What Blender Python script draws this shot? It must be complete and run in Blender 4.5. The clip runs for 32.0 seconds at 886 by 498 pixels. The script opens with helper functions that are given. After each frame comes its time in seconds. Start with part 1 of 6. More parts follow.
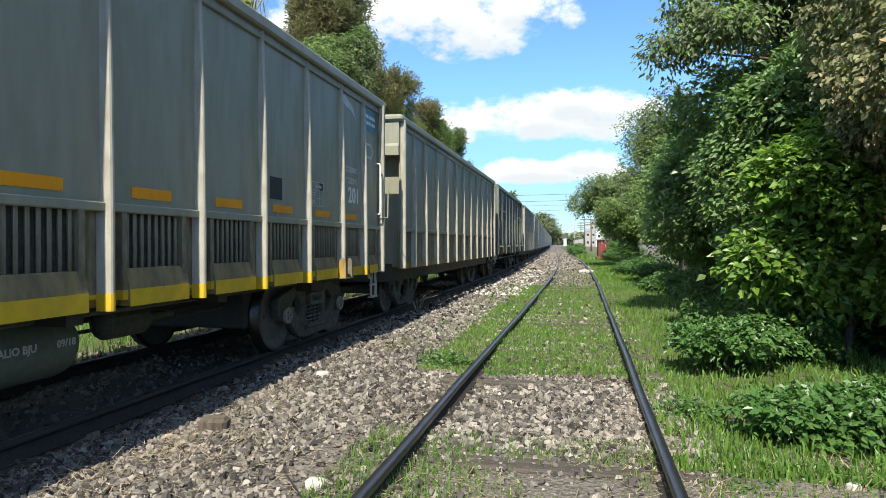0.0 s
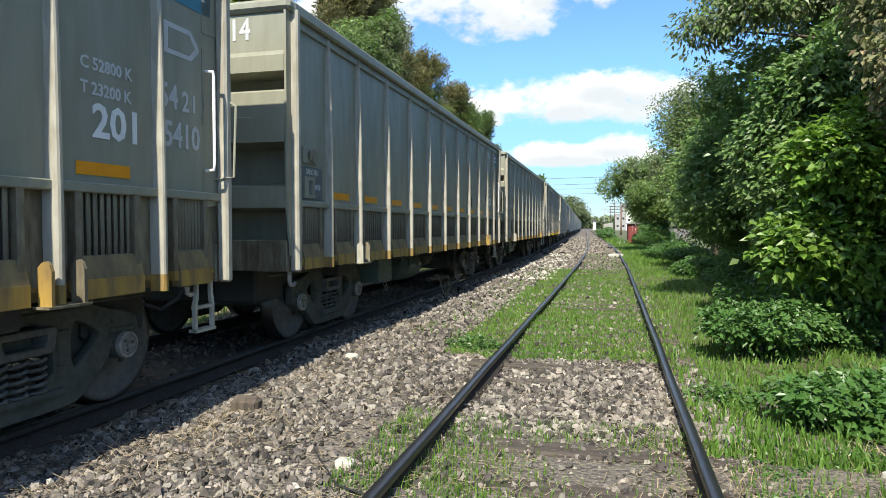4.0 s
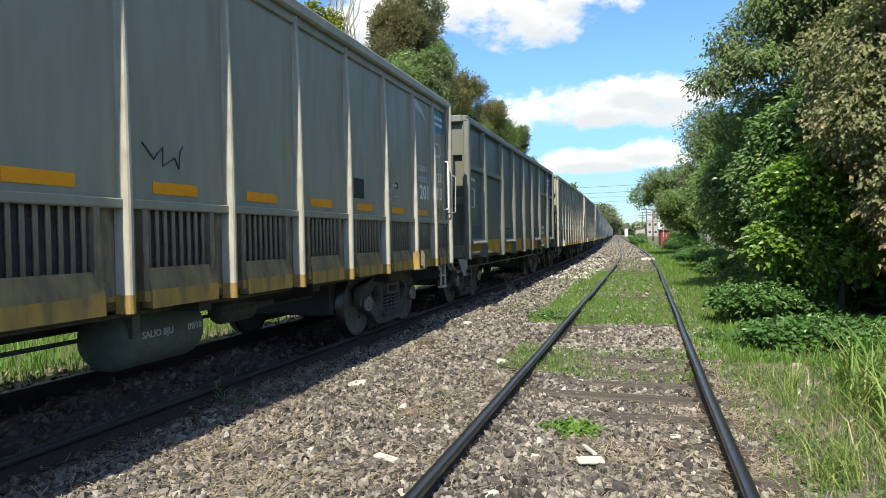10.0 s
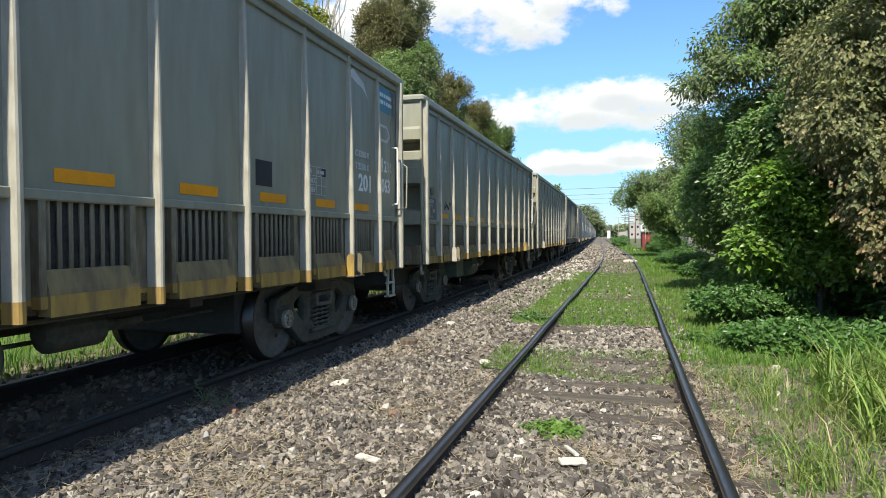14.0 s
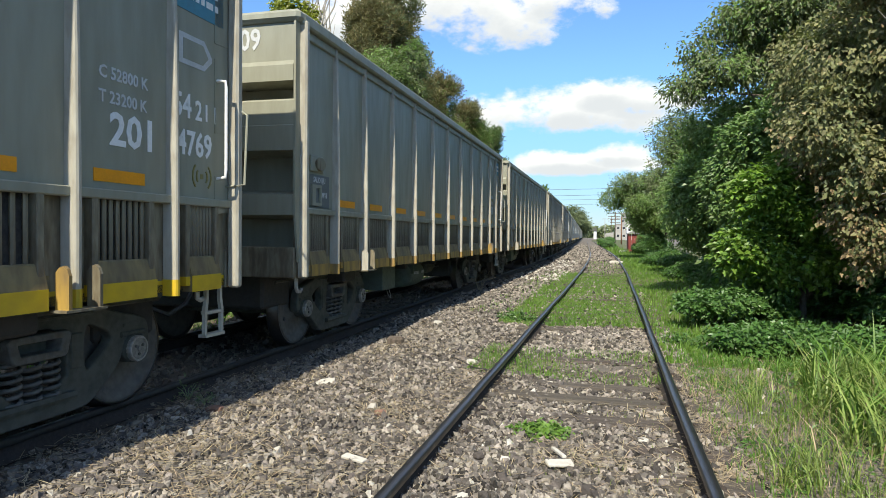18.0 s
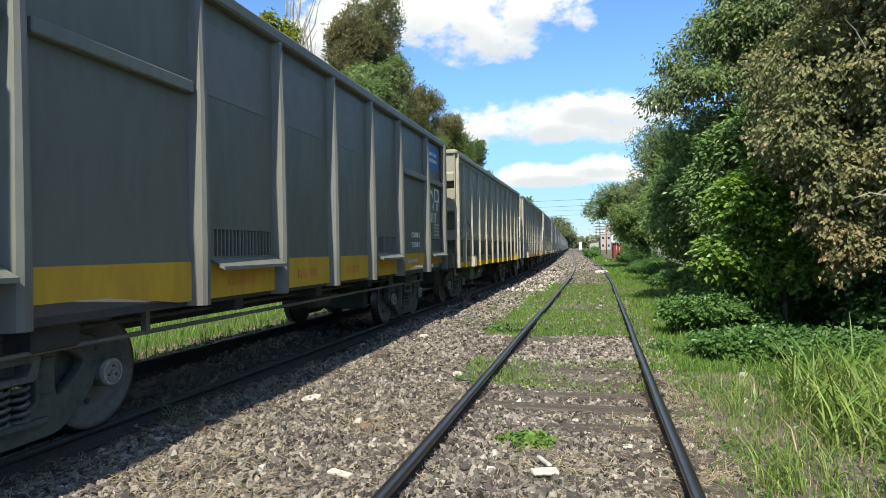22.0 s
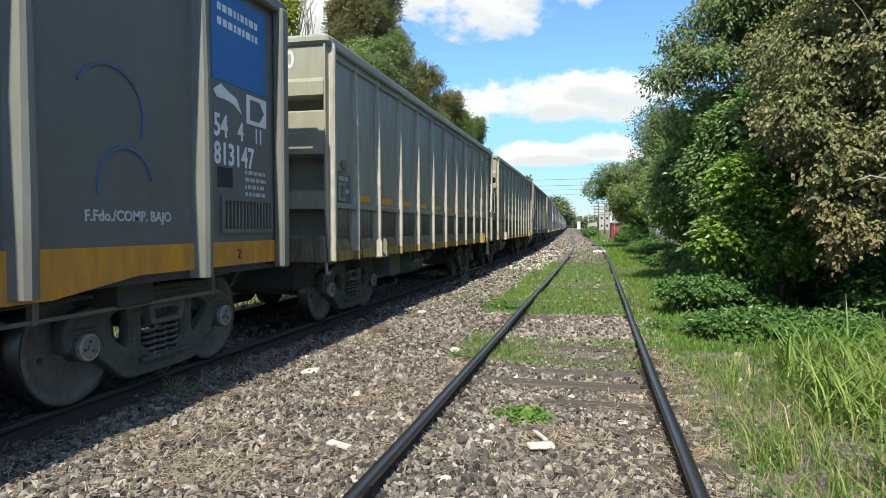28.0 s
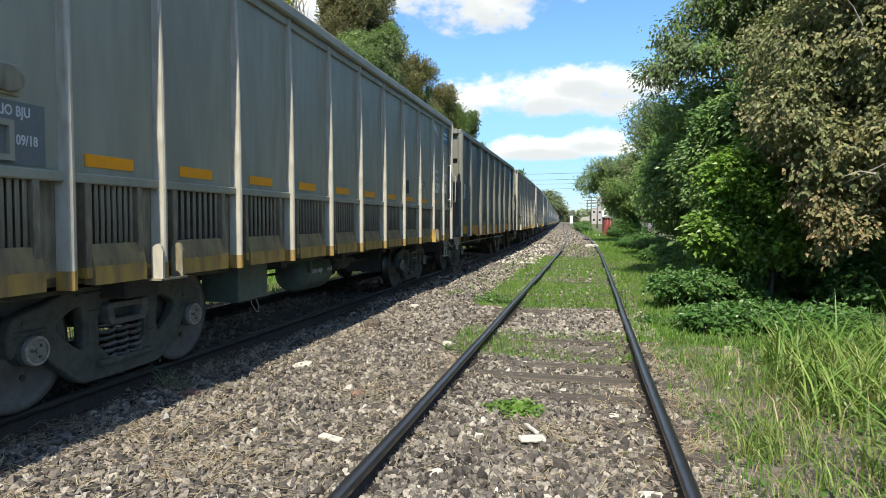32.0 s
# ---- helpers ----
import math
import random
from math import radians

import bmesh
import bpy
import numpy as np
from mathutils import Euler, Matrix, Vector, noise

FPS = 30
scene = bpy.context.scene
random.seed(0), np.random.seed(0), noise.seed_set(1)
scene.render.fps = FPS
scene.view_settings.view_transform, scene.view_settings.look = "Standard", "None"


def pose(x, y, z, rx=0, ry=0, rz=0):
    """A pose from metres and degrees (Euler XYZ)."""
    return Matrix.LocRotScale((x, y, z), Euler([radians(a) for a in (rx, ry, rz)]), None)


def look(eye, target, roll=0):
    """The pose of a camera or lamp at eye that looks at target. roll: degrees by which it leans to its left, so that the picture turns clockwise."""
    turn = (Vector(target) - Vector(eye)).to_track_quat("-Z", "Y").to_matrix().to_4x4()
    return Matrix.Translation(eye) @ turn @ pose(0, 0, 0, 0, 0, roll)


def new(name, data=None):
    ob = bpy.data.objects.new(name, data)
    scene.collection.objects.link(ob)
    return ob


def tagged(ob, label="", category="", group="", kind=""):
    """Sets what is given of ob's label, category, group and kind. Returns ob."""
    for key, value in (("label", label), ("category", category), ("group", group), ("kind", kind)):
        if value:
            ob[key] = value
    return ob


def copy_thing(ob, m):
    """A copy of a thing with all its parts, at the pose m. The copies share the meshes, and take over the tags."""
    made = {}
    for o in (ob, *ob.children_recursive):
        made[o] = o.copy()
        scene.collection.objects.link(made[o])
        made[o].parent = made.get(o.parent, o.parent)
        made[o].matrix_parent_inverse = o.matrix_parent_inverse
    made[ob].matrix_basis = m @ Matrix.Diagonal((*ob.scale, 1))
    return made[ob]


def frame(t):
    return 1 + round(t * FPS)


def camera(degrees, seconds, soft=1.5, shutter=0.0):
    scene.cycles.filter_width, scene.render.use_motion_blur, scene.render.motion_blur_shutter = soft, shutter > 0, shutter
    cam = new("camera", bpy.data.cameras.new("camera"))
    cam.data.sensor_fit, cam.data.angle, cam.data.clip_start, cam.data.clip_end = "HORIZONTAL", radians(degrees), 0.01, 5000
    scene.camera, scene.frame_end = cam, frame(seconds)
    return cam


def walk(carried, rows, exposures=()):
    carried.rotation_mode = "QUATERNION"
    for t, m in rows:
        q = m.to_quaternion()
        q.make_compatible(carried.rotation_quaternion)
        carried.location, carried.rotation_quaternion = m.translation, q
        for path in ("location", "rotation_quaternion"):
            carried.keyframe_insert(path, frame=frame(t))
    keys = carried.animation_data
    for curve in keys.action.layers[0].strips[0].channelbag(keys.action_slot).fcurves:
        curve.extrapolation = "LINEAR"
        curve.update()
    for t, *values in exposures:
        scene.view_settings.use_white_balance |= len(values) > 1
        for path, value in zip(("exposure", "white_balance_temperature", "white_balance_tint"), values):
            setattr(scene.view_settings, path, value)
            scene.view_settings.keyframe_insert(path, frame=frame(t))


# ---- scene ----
# The camera stands beside the near track and looks along it; y runs along the tracks, z = 0 is the rail head.
cam = camera(69.0, 32.0, soft=0.5)
walk(cam, [
    (0.0, pose(0.000, 3.700, 1.377, 89.51, 0.00, 12.21)),
    (0.5, pose(0.000, 3.700, 1.377, 88.87, 0.00, 12.36)),
    (1.0, pose(0.000, 3.700, 1.377, 88.58, 0.00, 13.22)),
    (1.5, pose(0.000, 3.700, 1.377, 88.64, 0.00, 14.35)),
    (2.0, pose(0.000, 3.700, 1.377, 88.40, 0.00, 14.54)),
    (2.5, pose(0.000, 3.700, 1.377, 88.40, 0.00, 15.01)),
    (4.5, pose(0.000, 3.700, 1.377, 88.01, 0.00, 14.64)),
    (4.7, pose(0.000, 3.700, 1.377, 88.01, 0.00, 14.64)),
    (4.9, pose(0.000, 2.700, 1.377, 88.87, 0.00, 12.93)),
    (5.0, pose(0.000, 1.000, 1.377, 88.84, 0.00, 10.83)),
    (5.1, pose(0.000, 0.450, 1.377, 88.90, 0.00, 8.71)),
    (5.2, pose(0.000, 0.150, 1.377, 88.90, 0.00, 8.51)),
    (5.5, pose(0.033, -0.000, 1.387, 89.12, 0.45, 8.71)),
    (6.0, pose(0.025, -0.006, 1.390, 89.59, 0.76, 9.77)),
    (6.5, pose(0.013, -0.007, 1.388, 90.07, 0.68, 11.86)),
    (7.0, pose(0.006, -0.008, 1.387, 90.18, 0.96, 13.56)),
    (7.5, pose(0.004, -0.007, 1.384, 89.97, 0.96, 15.18)),
    (8.0, pose(0.006, -0.008, 1.384, 89.65, 0.75, 16.58)),
    (8.5, pose(0.011, -0.007, 1.378, 89.54, 1.10, 17.30)),
    (9.0, pose(0.016, -0.010, 1.378, 89.33, 1.36, 17.03)),
    (9.5, pose(0.015, -0.019, 1.385, 88.92, 1.02, 16.93)),
    (10.0, pose(0.012, -0.010, 1.379, 88.91, 0.94, 17.34)),
    (10.5, pose(0.013, -0.012, 1.378, 88.73, 0.75, 17.38)),
    (11.0, pose(0.016, -0.016, 1.383, 88.81, 0.69, 17.34)),
    (11.5, pose(0.012, -0.008, 1.380, 89.18, 0.72, 17.04)),
    (12.0, pose(0.012, -0.005, 1.379, 88.83, 0.73, 17.20)),
    (12.5, pose(0.021, -0.018, 1.383, 89.04, 0.67, 17.09)),
    (13.0, pose(0.011, -0.014, 1.374, 88.31, 0.41, 16.70)),
    (13.5, pose(0.006, 0.003, 1.378, 88.12, 0.14, 16.30)),
    (14.0, pose(0.001, 0.007, 1.378, 88.89, 0.30, 15.90)),
    (14.5, pose(0.004, 0.007, 1.383, 88.92, 0.34, 15.55)),
    (16.5, pose(-0.009, 0.020, 1.383, 89.26, 0.17, 15.11)),
    (17.0, pose(-0.017, 0.025, 1.387, 89.56, 0.01, 15.09)),
    (17.5, pose(-0.026, 0.029, 1.385, 89.74, -0.27, 14.74)),
    (18.0, pose(-0.027, 0.027, 1.385, 88.76, -0.57, 14.74)),
    (18.5, pose(-0.012, 0.011, 1.380, 89.11, -0.86, 14.22)),
    (19.0, pose(-0.004, -0.009, 1.377, 89.49, -0.61, 14.16)),
    (19.5, pose(0.004, -0.003, 1.376, 89.44, 0.05, 14.03)),
    (20.0, pose(0.000, 0.000, 1.377, 89.41, -0.00, 13.74)),
    (20.5, pose(0.006, -0.002, 1.381, 89.70, -0.04, 13.46)),
    (21.0, pose(0.011, -0.002, 1.378, 89.53, 0.12, 13.80)),
    (21.5, pose(0.009, 0.001, 1.370, 89.94, 1.01, 13.01)),
    (22.0, pose(0.019, 0.000, 1.374, 90.00, 0.84, 13.52)),
    (22.5, pose(0.016, 0.003, 1.372, 89.72, 0.83, 13.24)),
    (23.0, pose(0.017, -0.007, 1.376, 89.92, 0.54, 13.23)),
    (23.5, pose(0.024, -0.006, 1.379, 89.83, 0.52, 13.08)),
    (24.0, pose(0.019, -0.010, 1.374, 89.58, 0.18, 13.26)),
    (24.5, pose(0.019, -0.005, 1.370, 89.47, 0.43, 13.28)),
    (25.0, pose(0.020, -0.007, 1.367, 89.08, 0.33, 13.21)),
    (25.5, pose(0.020, -0.010, 1.365, 89.36, 0.32, 13.67)),
    (27.5, pose(0.009, -0.016, 1.365, 88.59, 0.09, 13.60)),
    (28.0, pose(0.006, -0.015, 1.361, 88.01, -0.02, 13.37)),
    (28.5, pose(-0.000, -0.015, 1.362, 87.71, -0.12, 13.42)),
    (29.0, pose(0.003, -0.019, 1.360, 87.57, 0.08, 13.40)),
    (29.5, pose(-0.002, -0.022, 1.367, 87.56, -0.06, 13.14)),
    (30.0, pose(0.008, -0.015, 1.364, 87.85, 0.26, 13.21)),
    (30.5, pose(0.014, -0.016, 1.364, 87.60, 0.23, 12.54)),
    (31.0, pose(0.011, -0.017, 1.366, 87.60, -0.12, 12.81)),
    (31.5, pose(0.008, -0.017, 1.362, 87.19, -0.23, 12.88)),
    (32.0, pose(0.010, -0.019, 1.362, 87.46, -0.18, 12.73)),
], exposures=[(0.0, 0.73, 6850, 6), (4.7, 0.73, 6850, 6), (5.4, 0.52, 7000, 6), (7.5, 0.53, 7000, 6), (9.0, 0.67, 7000, 6), (14.0, 0.67, 7000, 6), (18.0, 0.60, 7000, 6), (25.0, 0.61, 7000, 6), (30.0, 0.67, 7000, 6), (32.0, 0.65, 7000, 6)])

# ---- world and sun ----
SUN_EL, SUN_AZ = radians(46.0), radians(178.0)
sun = new("sun", bpy.data.lights.new("sun", "SUN"))
sun.data.energy, sun.data.angle, sun.data.color = 4.7, radians(0.53), (1.0, 0.95, 0.86)
sun_to = Vector((math.sin(SUN_AZ) * math.cos(SUN_EL), math.cos(SUN_AZ) * math.cos(SUN_EL), math.sin(SUN_EL)))
sun.matrix_world = look(sun_to * 60, (0, 0, 0))


class Nodes:
    """Short writing for node trees."""

    def __init__(self, tree):
        self.tree = tree
        tree.nodes.clear()

    def add(self, kind):
        return self.tree.nodes.new(kind)

    def put(self, socket, value):
        if isinstance(value, bpy.types.NodeSocket):
            self.tree.links.new(value, socket)
        else:
            socket.default_value = value

    def math(self, op, a, b=0.0, c=0.0, clamp=False):
        n = self.add("ShaderNodeMath")
        n.operation, n.use_clamp = op, clamp
        self.put(n.inputs[0], a), self.put(n.inputs[1], b), self.put(n.inputs[2], c)
        return n.outputs[0]

    def mix(self, fac, a, b, blend="MIX"):
        n = self.add("ShaderNodeMix")
        n.data_type, n.blend_type = "RGBA", blend
        self.put(n.inputs[0], fac), self.put(n.inputs[6], a), self.put(n.inputs[7], b)
        return n.outputs[2]

    def noise(self, vec, scale, detail=4.0, rough=0.55):
        n = self.add("ShaderNodeTexNoise")
        self.put(n.inputs["Vector"], vec)
        n.inputs["Scale"].default_value, n.inputs["Detail"].default_value, n.inputs["Roughness"].default_value = scale, detail, rough
        return n.outputs["Fac"]

    def ramp(self, fac, lo, hi):
        n = self.add("ShaderNodeMapRange")
        n.interpolation_type = "SMOOTHSTEP"
        self.put(n.inputs[0], fac)
        n.inputs[1].default_value, n.inputs[2].default_value = lo, hi
        return n.outputs[0]

    def stretch(self, vec, x, y, z):
        n = self.add("ShaderNodeMapping")
        self.put(n.inputs["Vector"], vec)
        n.inputs["Scale"].default_value = (x, y, z)
        return n.outputs[0]


def rgb(r, g, b):
    return (r, g, b, 1.0)


world = bpy.data.worlds.new("world")
scene.world = world
world.use_nodes = True
w = Nodes(world.node_tree)
sky = w.add("ShaderNodeTexSky")
sky.sky_type, sky.sun_disc, sky.sun_elevation, sky.sun_rotation = "NISHITA", False, SUN_EL, SUN_AZ
sky.air_density, sky.dust_density, sky.ozone_density = 1.0, 0.15, 4.0
coord = w.add("ShaderNodeTexCoord").outputs["Generated"]
sep = w.add("ShaderNodeSeparateXYZ")
w.put(sep.inputs[0], coord)
az = w.math("ARCTAN2", sep.outputs[0], sep.outputs[1])
el = w.math("ARCSINE", sep.outputs[2])
# clouds: azimuth and elevation of the middle, half width, half height, in degrees
CLOUDS = [(-5.0, 10.6, 11.5, 2.6), (-12.0, 10.0, 6.0, 2.0), (2.0, 11.4, 5.0, 2.0), (-1.0, 12.0, 3.2, 1.9), (-3.4, 6.2, 6.4, 1.3), (0.0, 6.8, 3.0, 1.2),
          (-14.5, 19.6, 8.5, 4.6), (-8.0, 18.2, 5.5, 3.0), (-5.0, 19.8, 5.0, 3.0), (-1.0, 19.4, 1.5, 2.2), (1.5, 22.0, 2.4, 1.6), (-22.0, 17.5, 7.0, 4.0), (14.0, 20.0, 3.0, 1.2)]
field, under = -4.0, -4.0
for a, e, sa, se in CLOUDS:
    u = w.math("MULTIPLY_ADD", az, 57.3 / sa, -a / sa)
    v = w.math("MULTIPLY_ADD", el, 57.3 / se, -e / se)
    v = w.math("MULTIPLY", v, w.math("MULTIPLY_ADD", w.math("LESS_THAN", v, 0.0), 0.45, 1.0))
    d = w.math("SUBTRACT", 1.0, w.math("ADD", w.math("MULTIPLY", u, u), w.math("MULTIPLY", v, v)))
    field = w.math("MAXIMUM", field, d)
    low = w.math("MULTIPLY_ADD", el, 57.3 / (se * 0.62), -(e - se * 0.42) / (se * 0.62))
    under = w.math("MAXIMUM", under, w.math("SUBTRACT", 1.0, w.math("ADD", w.math("MULTIPLY", w.math("MULTIPLY", u, u), 1.1), w.math("MULTIPLY", low, low))))
flat = w.stretch(coord, 1.0, 1.0, 1.7)
billow = w.noise(flat, 9.0, 7.0, 0.6)
wide = w.noise(flat, 2.6, 5.0, 0.55)
fluff = w.noise(flat, 26.0, 6.0, 0.6)
edge = w.math("ADD", field, w.math("ADD", w.math("MULTIPLY_ADD", billow, 4.6, -2.35), w.math("MULTIPLY_ADD", fluff, 1.6, -0.8)))
overhead = w.math("MULTIPLY", w.ramp(el, 0.42, 0.6), w.ramp(wide, 0.42, 0.62))
cover = w.math("MAXIMUM", w.ramp(edge, -0.2, 0.75), overhead)
thick = w.ramp(w.math("ADD", under, w.math("MULTIPLY_ADD", billow, 2.4, -1.2)), 0.0, 1.1)
cloud = w.mix(thick, rgb(0.97, 1.0, 1.05), rgb(0.70, 0.75, 0.83))
bg_sky, bg_cloud, pick, out = w.add("ShaderNodeBackground"), w.add("ShaderNodeBackground"), w.add("ShaderNodeMixShader"), w.add("ShaderNodeOutputWorld")
w.put(bg_sky.inputs[0], w.mix(1.0, sky.outputs[0], w.mix(w.ramp(el, 0.0, 0.26), rgb(0.36, 0.45, 0.63), rgb(0.62, 0.82, 1.04)), "MULTIPLY"))
bg_sky.inputs[1].default_value = 0.15
w.put(bg_cloud.inputs[0], cloud)
bg_cloud.inputs[1].default_value = 0.74
w.put(pick.inputs[0], cover), w.put(pick.inputs[1], bg_sky.outputs[0]), w.put(pick.inputs[2], bg_cloud.outputs[0])
w.put(out.inputs[0], pick.outputs[0])


# ---- materials ----
def material(name, base, dark=None, rough=0.7, metal=0.0, grain=30.0, stain=2.5, amount=0.5, bump=0.15, islands=0.0, streak=(1, 1, 1), coat=0.0):
    """A surface with fine grain, broad stains and relief; islands: how far loose pieces differ."""
    m = bpy.data.materials.new(name)
    m.use_nodes = True
    n = Nodes(m.node_tree)
    o, p = n.add("ShaderNodeOutputMaterial"), n.add("ShaderNodeBsdfPrincipled")
    n.put(o.inputs[0], p.outputs[0])
    at = n.stretch(n.add("ShaderNodeTexCoord").outputs["Object"], *streak)
    fine, broad = n.noise(at, grain, 5.0), n.noise(at, stain, 5.0, 0.6)
    dark = dark or tuple(c * 0.55 for c in base)
    fac = n.math("MULTIPLY", n.ramp(n.math("MULTIPLY_ADD", fine, 0.45, n.math("MULTIPLY", broad, 0.55)), 0.36, 0.66), amount)
    colour = n.mix(fac, rgb(*base), rgb(*dark))
    if islands:
        r = n.add("ShaderNodeNewGeometry").outputs["Random Per Island"]
        r2 = n.add("ShaderNodeObjectInfo").outputs["Random"]
        k = n.math("FRACT", n.math("ADD", r, r2))
        h = n.add("ShaderNodeHueSaturation")
        n.put(h.inputs["Value"], n.math("MULTIPLY_ADD", k, islands, 1.0 - islands / 2))
        n.put(h.inputs["Hue"], n.math("MULTIPLY_ADD", n.math("FRACT", n.math("MULTIPLY", k, 7.3)), 0.03, 0.485))
        n.put(h.inputs["Color"], colour)
        colour = h.outputs[0]
    n.put(p.inputs["Base Color"], colour)
    n.put(p.inputs["Roughness"], n.math("MULTIPLY_ADD", fine, 0.25, rough - 0.12, clamp=True))
    p.inputs["Metallic"].default_value = metal
    p.inputs["Coat Weight"].default_value = coat
    if bump:
        b = n.add("ShaderNodeBump")
        b.inputs["Strength"].default_value, b.inputs["Distance"].default_value = bump, 0.02
        n.put(b.inputs["Height"], fine)
        n.put(p.inputs["Normal"], b.outputs[0])
    return m


def leafy(name, base, other, glow=0.35, spread=0.6, rough=0.45, patch=0.6):
    """Leaves: matt and glossy face, light through the blade, colour from leaf to leaf and from bough to bough."""
    m = bpy.data.materials.new(name)
    m.use_nodes = True
    n = Nodes(m.node_tree)
    o, p, tr, mx = n.add("ShaderNodeOutputMaterial"), n.add("ShaderNodeBsdfPrincipled"), n.add("ShaderNodeBsdfTranslucent"), n.add("ShaderNodeMixShader")
    r = n.add("ShaderNodeNewGeometry").outputs["Random Per Island"]
    at = n.add("ShaderNodeTexCoord").outputs["Object"]
    broad = n.noise(at, patch, 3.0)
    fac = n.math("MULTIPLY_ADD", r, 0.6, n.math("MULTIPLY_ADD", broad, 1.6, -0.6), clamp=True)
    colour = n.mix(fac, rgb(*base), rgb(*other))
    h = n.add("ShaderNodeHueSaturation")
    n.put(h.inputs["Value"], n.math("MULTIPLY_ADD", n.math("FRACT", n.math("MULTIPLY", r, 5.7)), spread, 1.0 - spread / 2))
    n.put(h.inputs["Color"], colour)
    n.put(p.inputs["Base Color"], h.outputs[0])
    p.inputs["Roughness"].default_value = rough
    n.put(tr.inputs["Color"], n.mix(0.5, h.outputs[0], rgb(base[0] * 1.6, base[1] * 1.7, base[2] * 0.6)))
    mx.inputs[0].default_value = glow
    n.put(mx.inputs[1], p.outputs[0]), n.put(mx.inputs[2], tr.outputs[0]), n.put(o.inputs[0], mx.outputs[0])
    return m


def ground_material():
    """Soil, small stones and thin dry litter."""
    m = bpy.data.materials.new("ground soil and ballast")
    m.use_nodes = True
    n = Nodes(m.node_tree)
    o, p = n.add("ShaderNodeOutputMaterial"), n.add("ShaderNodeBsdfPrincipled")
    n.put(o.inputs[0], p.outputs[0])
    at = n.add("ShaderNodeTexCoord").outputs["Object"]
    v = n.add("ShaderNodeTexVoronoi")
    n.put(v.inputs["Vector"], at)
    v.inputs["Scale"].default_value = 26.0
    tone = n.math("FRACT", n.math("MULTIPLY", v.outputs["Distance"], 9.1))
    broad, fine = n.noise(at, 0.8, 5.0), n.noise(at, 55.0, 4.0)
    colour = n.mix(n.ramp(broad, 0.35, 0.65), rgb(0.13, 0.108, 0.086), rgb(0.095, 0.08, 0.065))
    colour = n.mix(n.math("MULTIPLY", n.ramp(fine, 0.5, 0.7), 0.6), colour, rgb(0.30, 0.26, 0.2))
    colour = n.mix(n.math("MULTIPLY", tone, 0.25), colour, rgb(0.27, 0.26, 0.25))
    n.put(p.inputs["Base Color"], colour)
    p.inputs["Roughness"].default_value = 0.95
    b = n.add("ShaderNodeBump")
    b.inputs["Strength"].default_value, b.inputs["Distance"].default_value = 0.9, 0.03
    n.put(b.inputs["Height"], n.math("MULTIPLY_ADD", v.outputs["Distance"], -1.0, n.math("MULTIPLY", fine, 0.3)))
    n.put(p.inputs["Normal"], b.outputs[0])
    return m


M_GROUND = ground_material()
M_TURF = material("turf soil", (0.08, 0.105, 0.032), (0.10, 0.085, 0.05), 0.95, grain=40, stain=1.2, amount=0.8, bump=0.6)
M_STONE = material("ballast stone", (0.235, 0.209, 0.177), (0.092, 0.079, 0.067), 0.9, grain=60, stain=3, amount=0.8, bump=0.4, islands=1.85)
M_DARKSTONE = material("dark basalt stone", (0.115, 0.10, 0.088), (0.05, 0.043, 0.038), 0.85, grain=60, stain=3, amount=0.7, bump=0.4, islands=1.2)
# darker copy of the ballast: the train's shade is put into its colour
M_SHADEBALLAST = material("oily dark ballast", (0.175, 0.14, 0.105), (0.09, 0.07, 0.053), 0.9, grain=60, stain=3, amount=0.7, bump=0.3, islands=1.0)
M_PALE = material("pale stone", (0.52, 0.5, 0.45), (0.42, 0.38, 0.32), 0.9, grain=50, stain=8, amount=0.6, bump=0.3)
M_SLEEPER = material("weathered sleeper wood", (0.12, 0.099, 0.08), (0.05, 0.04, 0.032), 0.9, grain=22, stain=3, amount=0.9, bump=0.7, islands=0.4, streak=(0.35, 4, 4))
M_RAIL = material("rail steel worn top", (0.085, 0.09, 0.10), (0.032, 0.029, 0.03), 0.36, 0.8, grain=40, stain=3, amount=0.45, bump=0.08, streak=(4, 0.2, 4))
# darker, rougher copy of the rail head; the train's shade is in its colour
M_RAILSHADE = material("dull rail head", (0.06, 0.055, 0.05), (0.03, 0.027, 0.025), 0.6, 0.3, grain=40, stain=3, amount=0.5, bump=0.1)
M_RAILWEB = material("rail side dark rust", (0.05, 0.038, 0.03), (0.024, 0.018, 0.016), 0.85, 0.1, grain=40, stain=5, amount=0.7, bump=0.3)
M_BODY = material("grey wagon paint", (0.277, 0.277, 0.211), (0.182, 0.174, 0.125), 0.5, grain=9, stain=1.3, amount=0.6, bump=0.05, streak=(1, 1, 0.2))
M_BODYLOW = material("grey wagon paint with grime", (0.225, 0.20, 0.132), (0.095, 0.073, 0.043), 0.65, grain=12, stain=3.0, amount=0.95, bump=0.1, streak=(1.5, 1.5, 0.35))
M_POST = material("pale grey rib paint", (0.42, 0.40, 0.33), (0.22, 0.19, 0.14), 0.55, grain=16, stain=2.6, amount=0.7, bump=0.06, streak=(1, 1, 0.3))
M_DARKBODY = material("dark slate wagon paint", (0.142, 0.149, 0.118), (0.10, 0.103, 0.08), 0.48, grain=9, stain=1.0, amount=0.55, bump=0.04, streak=(1, 1, 0.25))
M_DARKPOST = material("slate rib paint", (0.16, 0.166, 0.142), (0.10, 0.10, 0.084), 0.5, grain=12, stain=2.0, amount=0.55, bump=0.05, streak=(1, 1, 0.3))
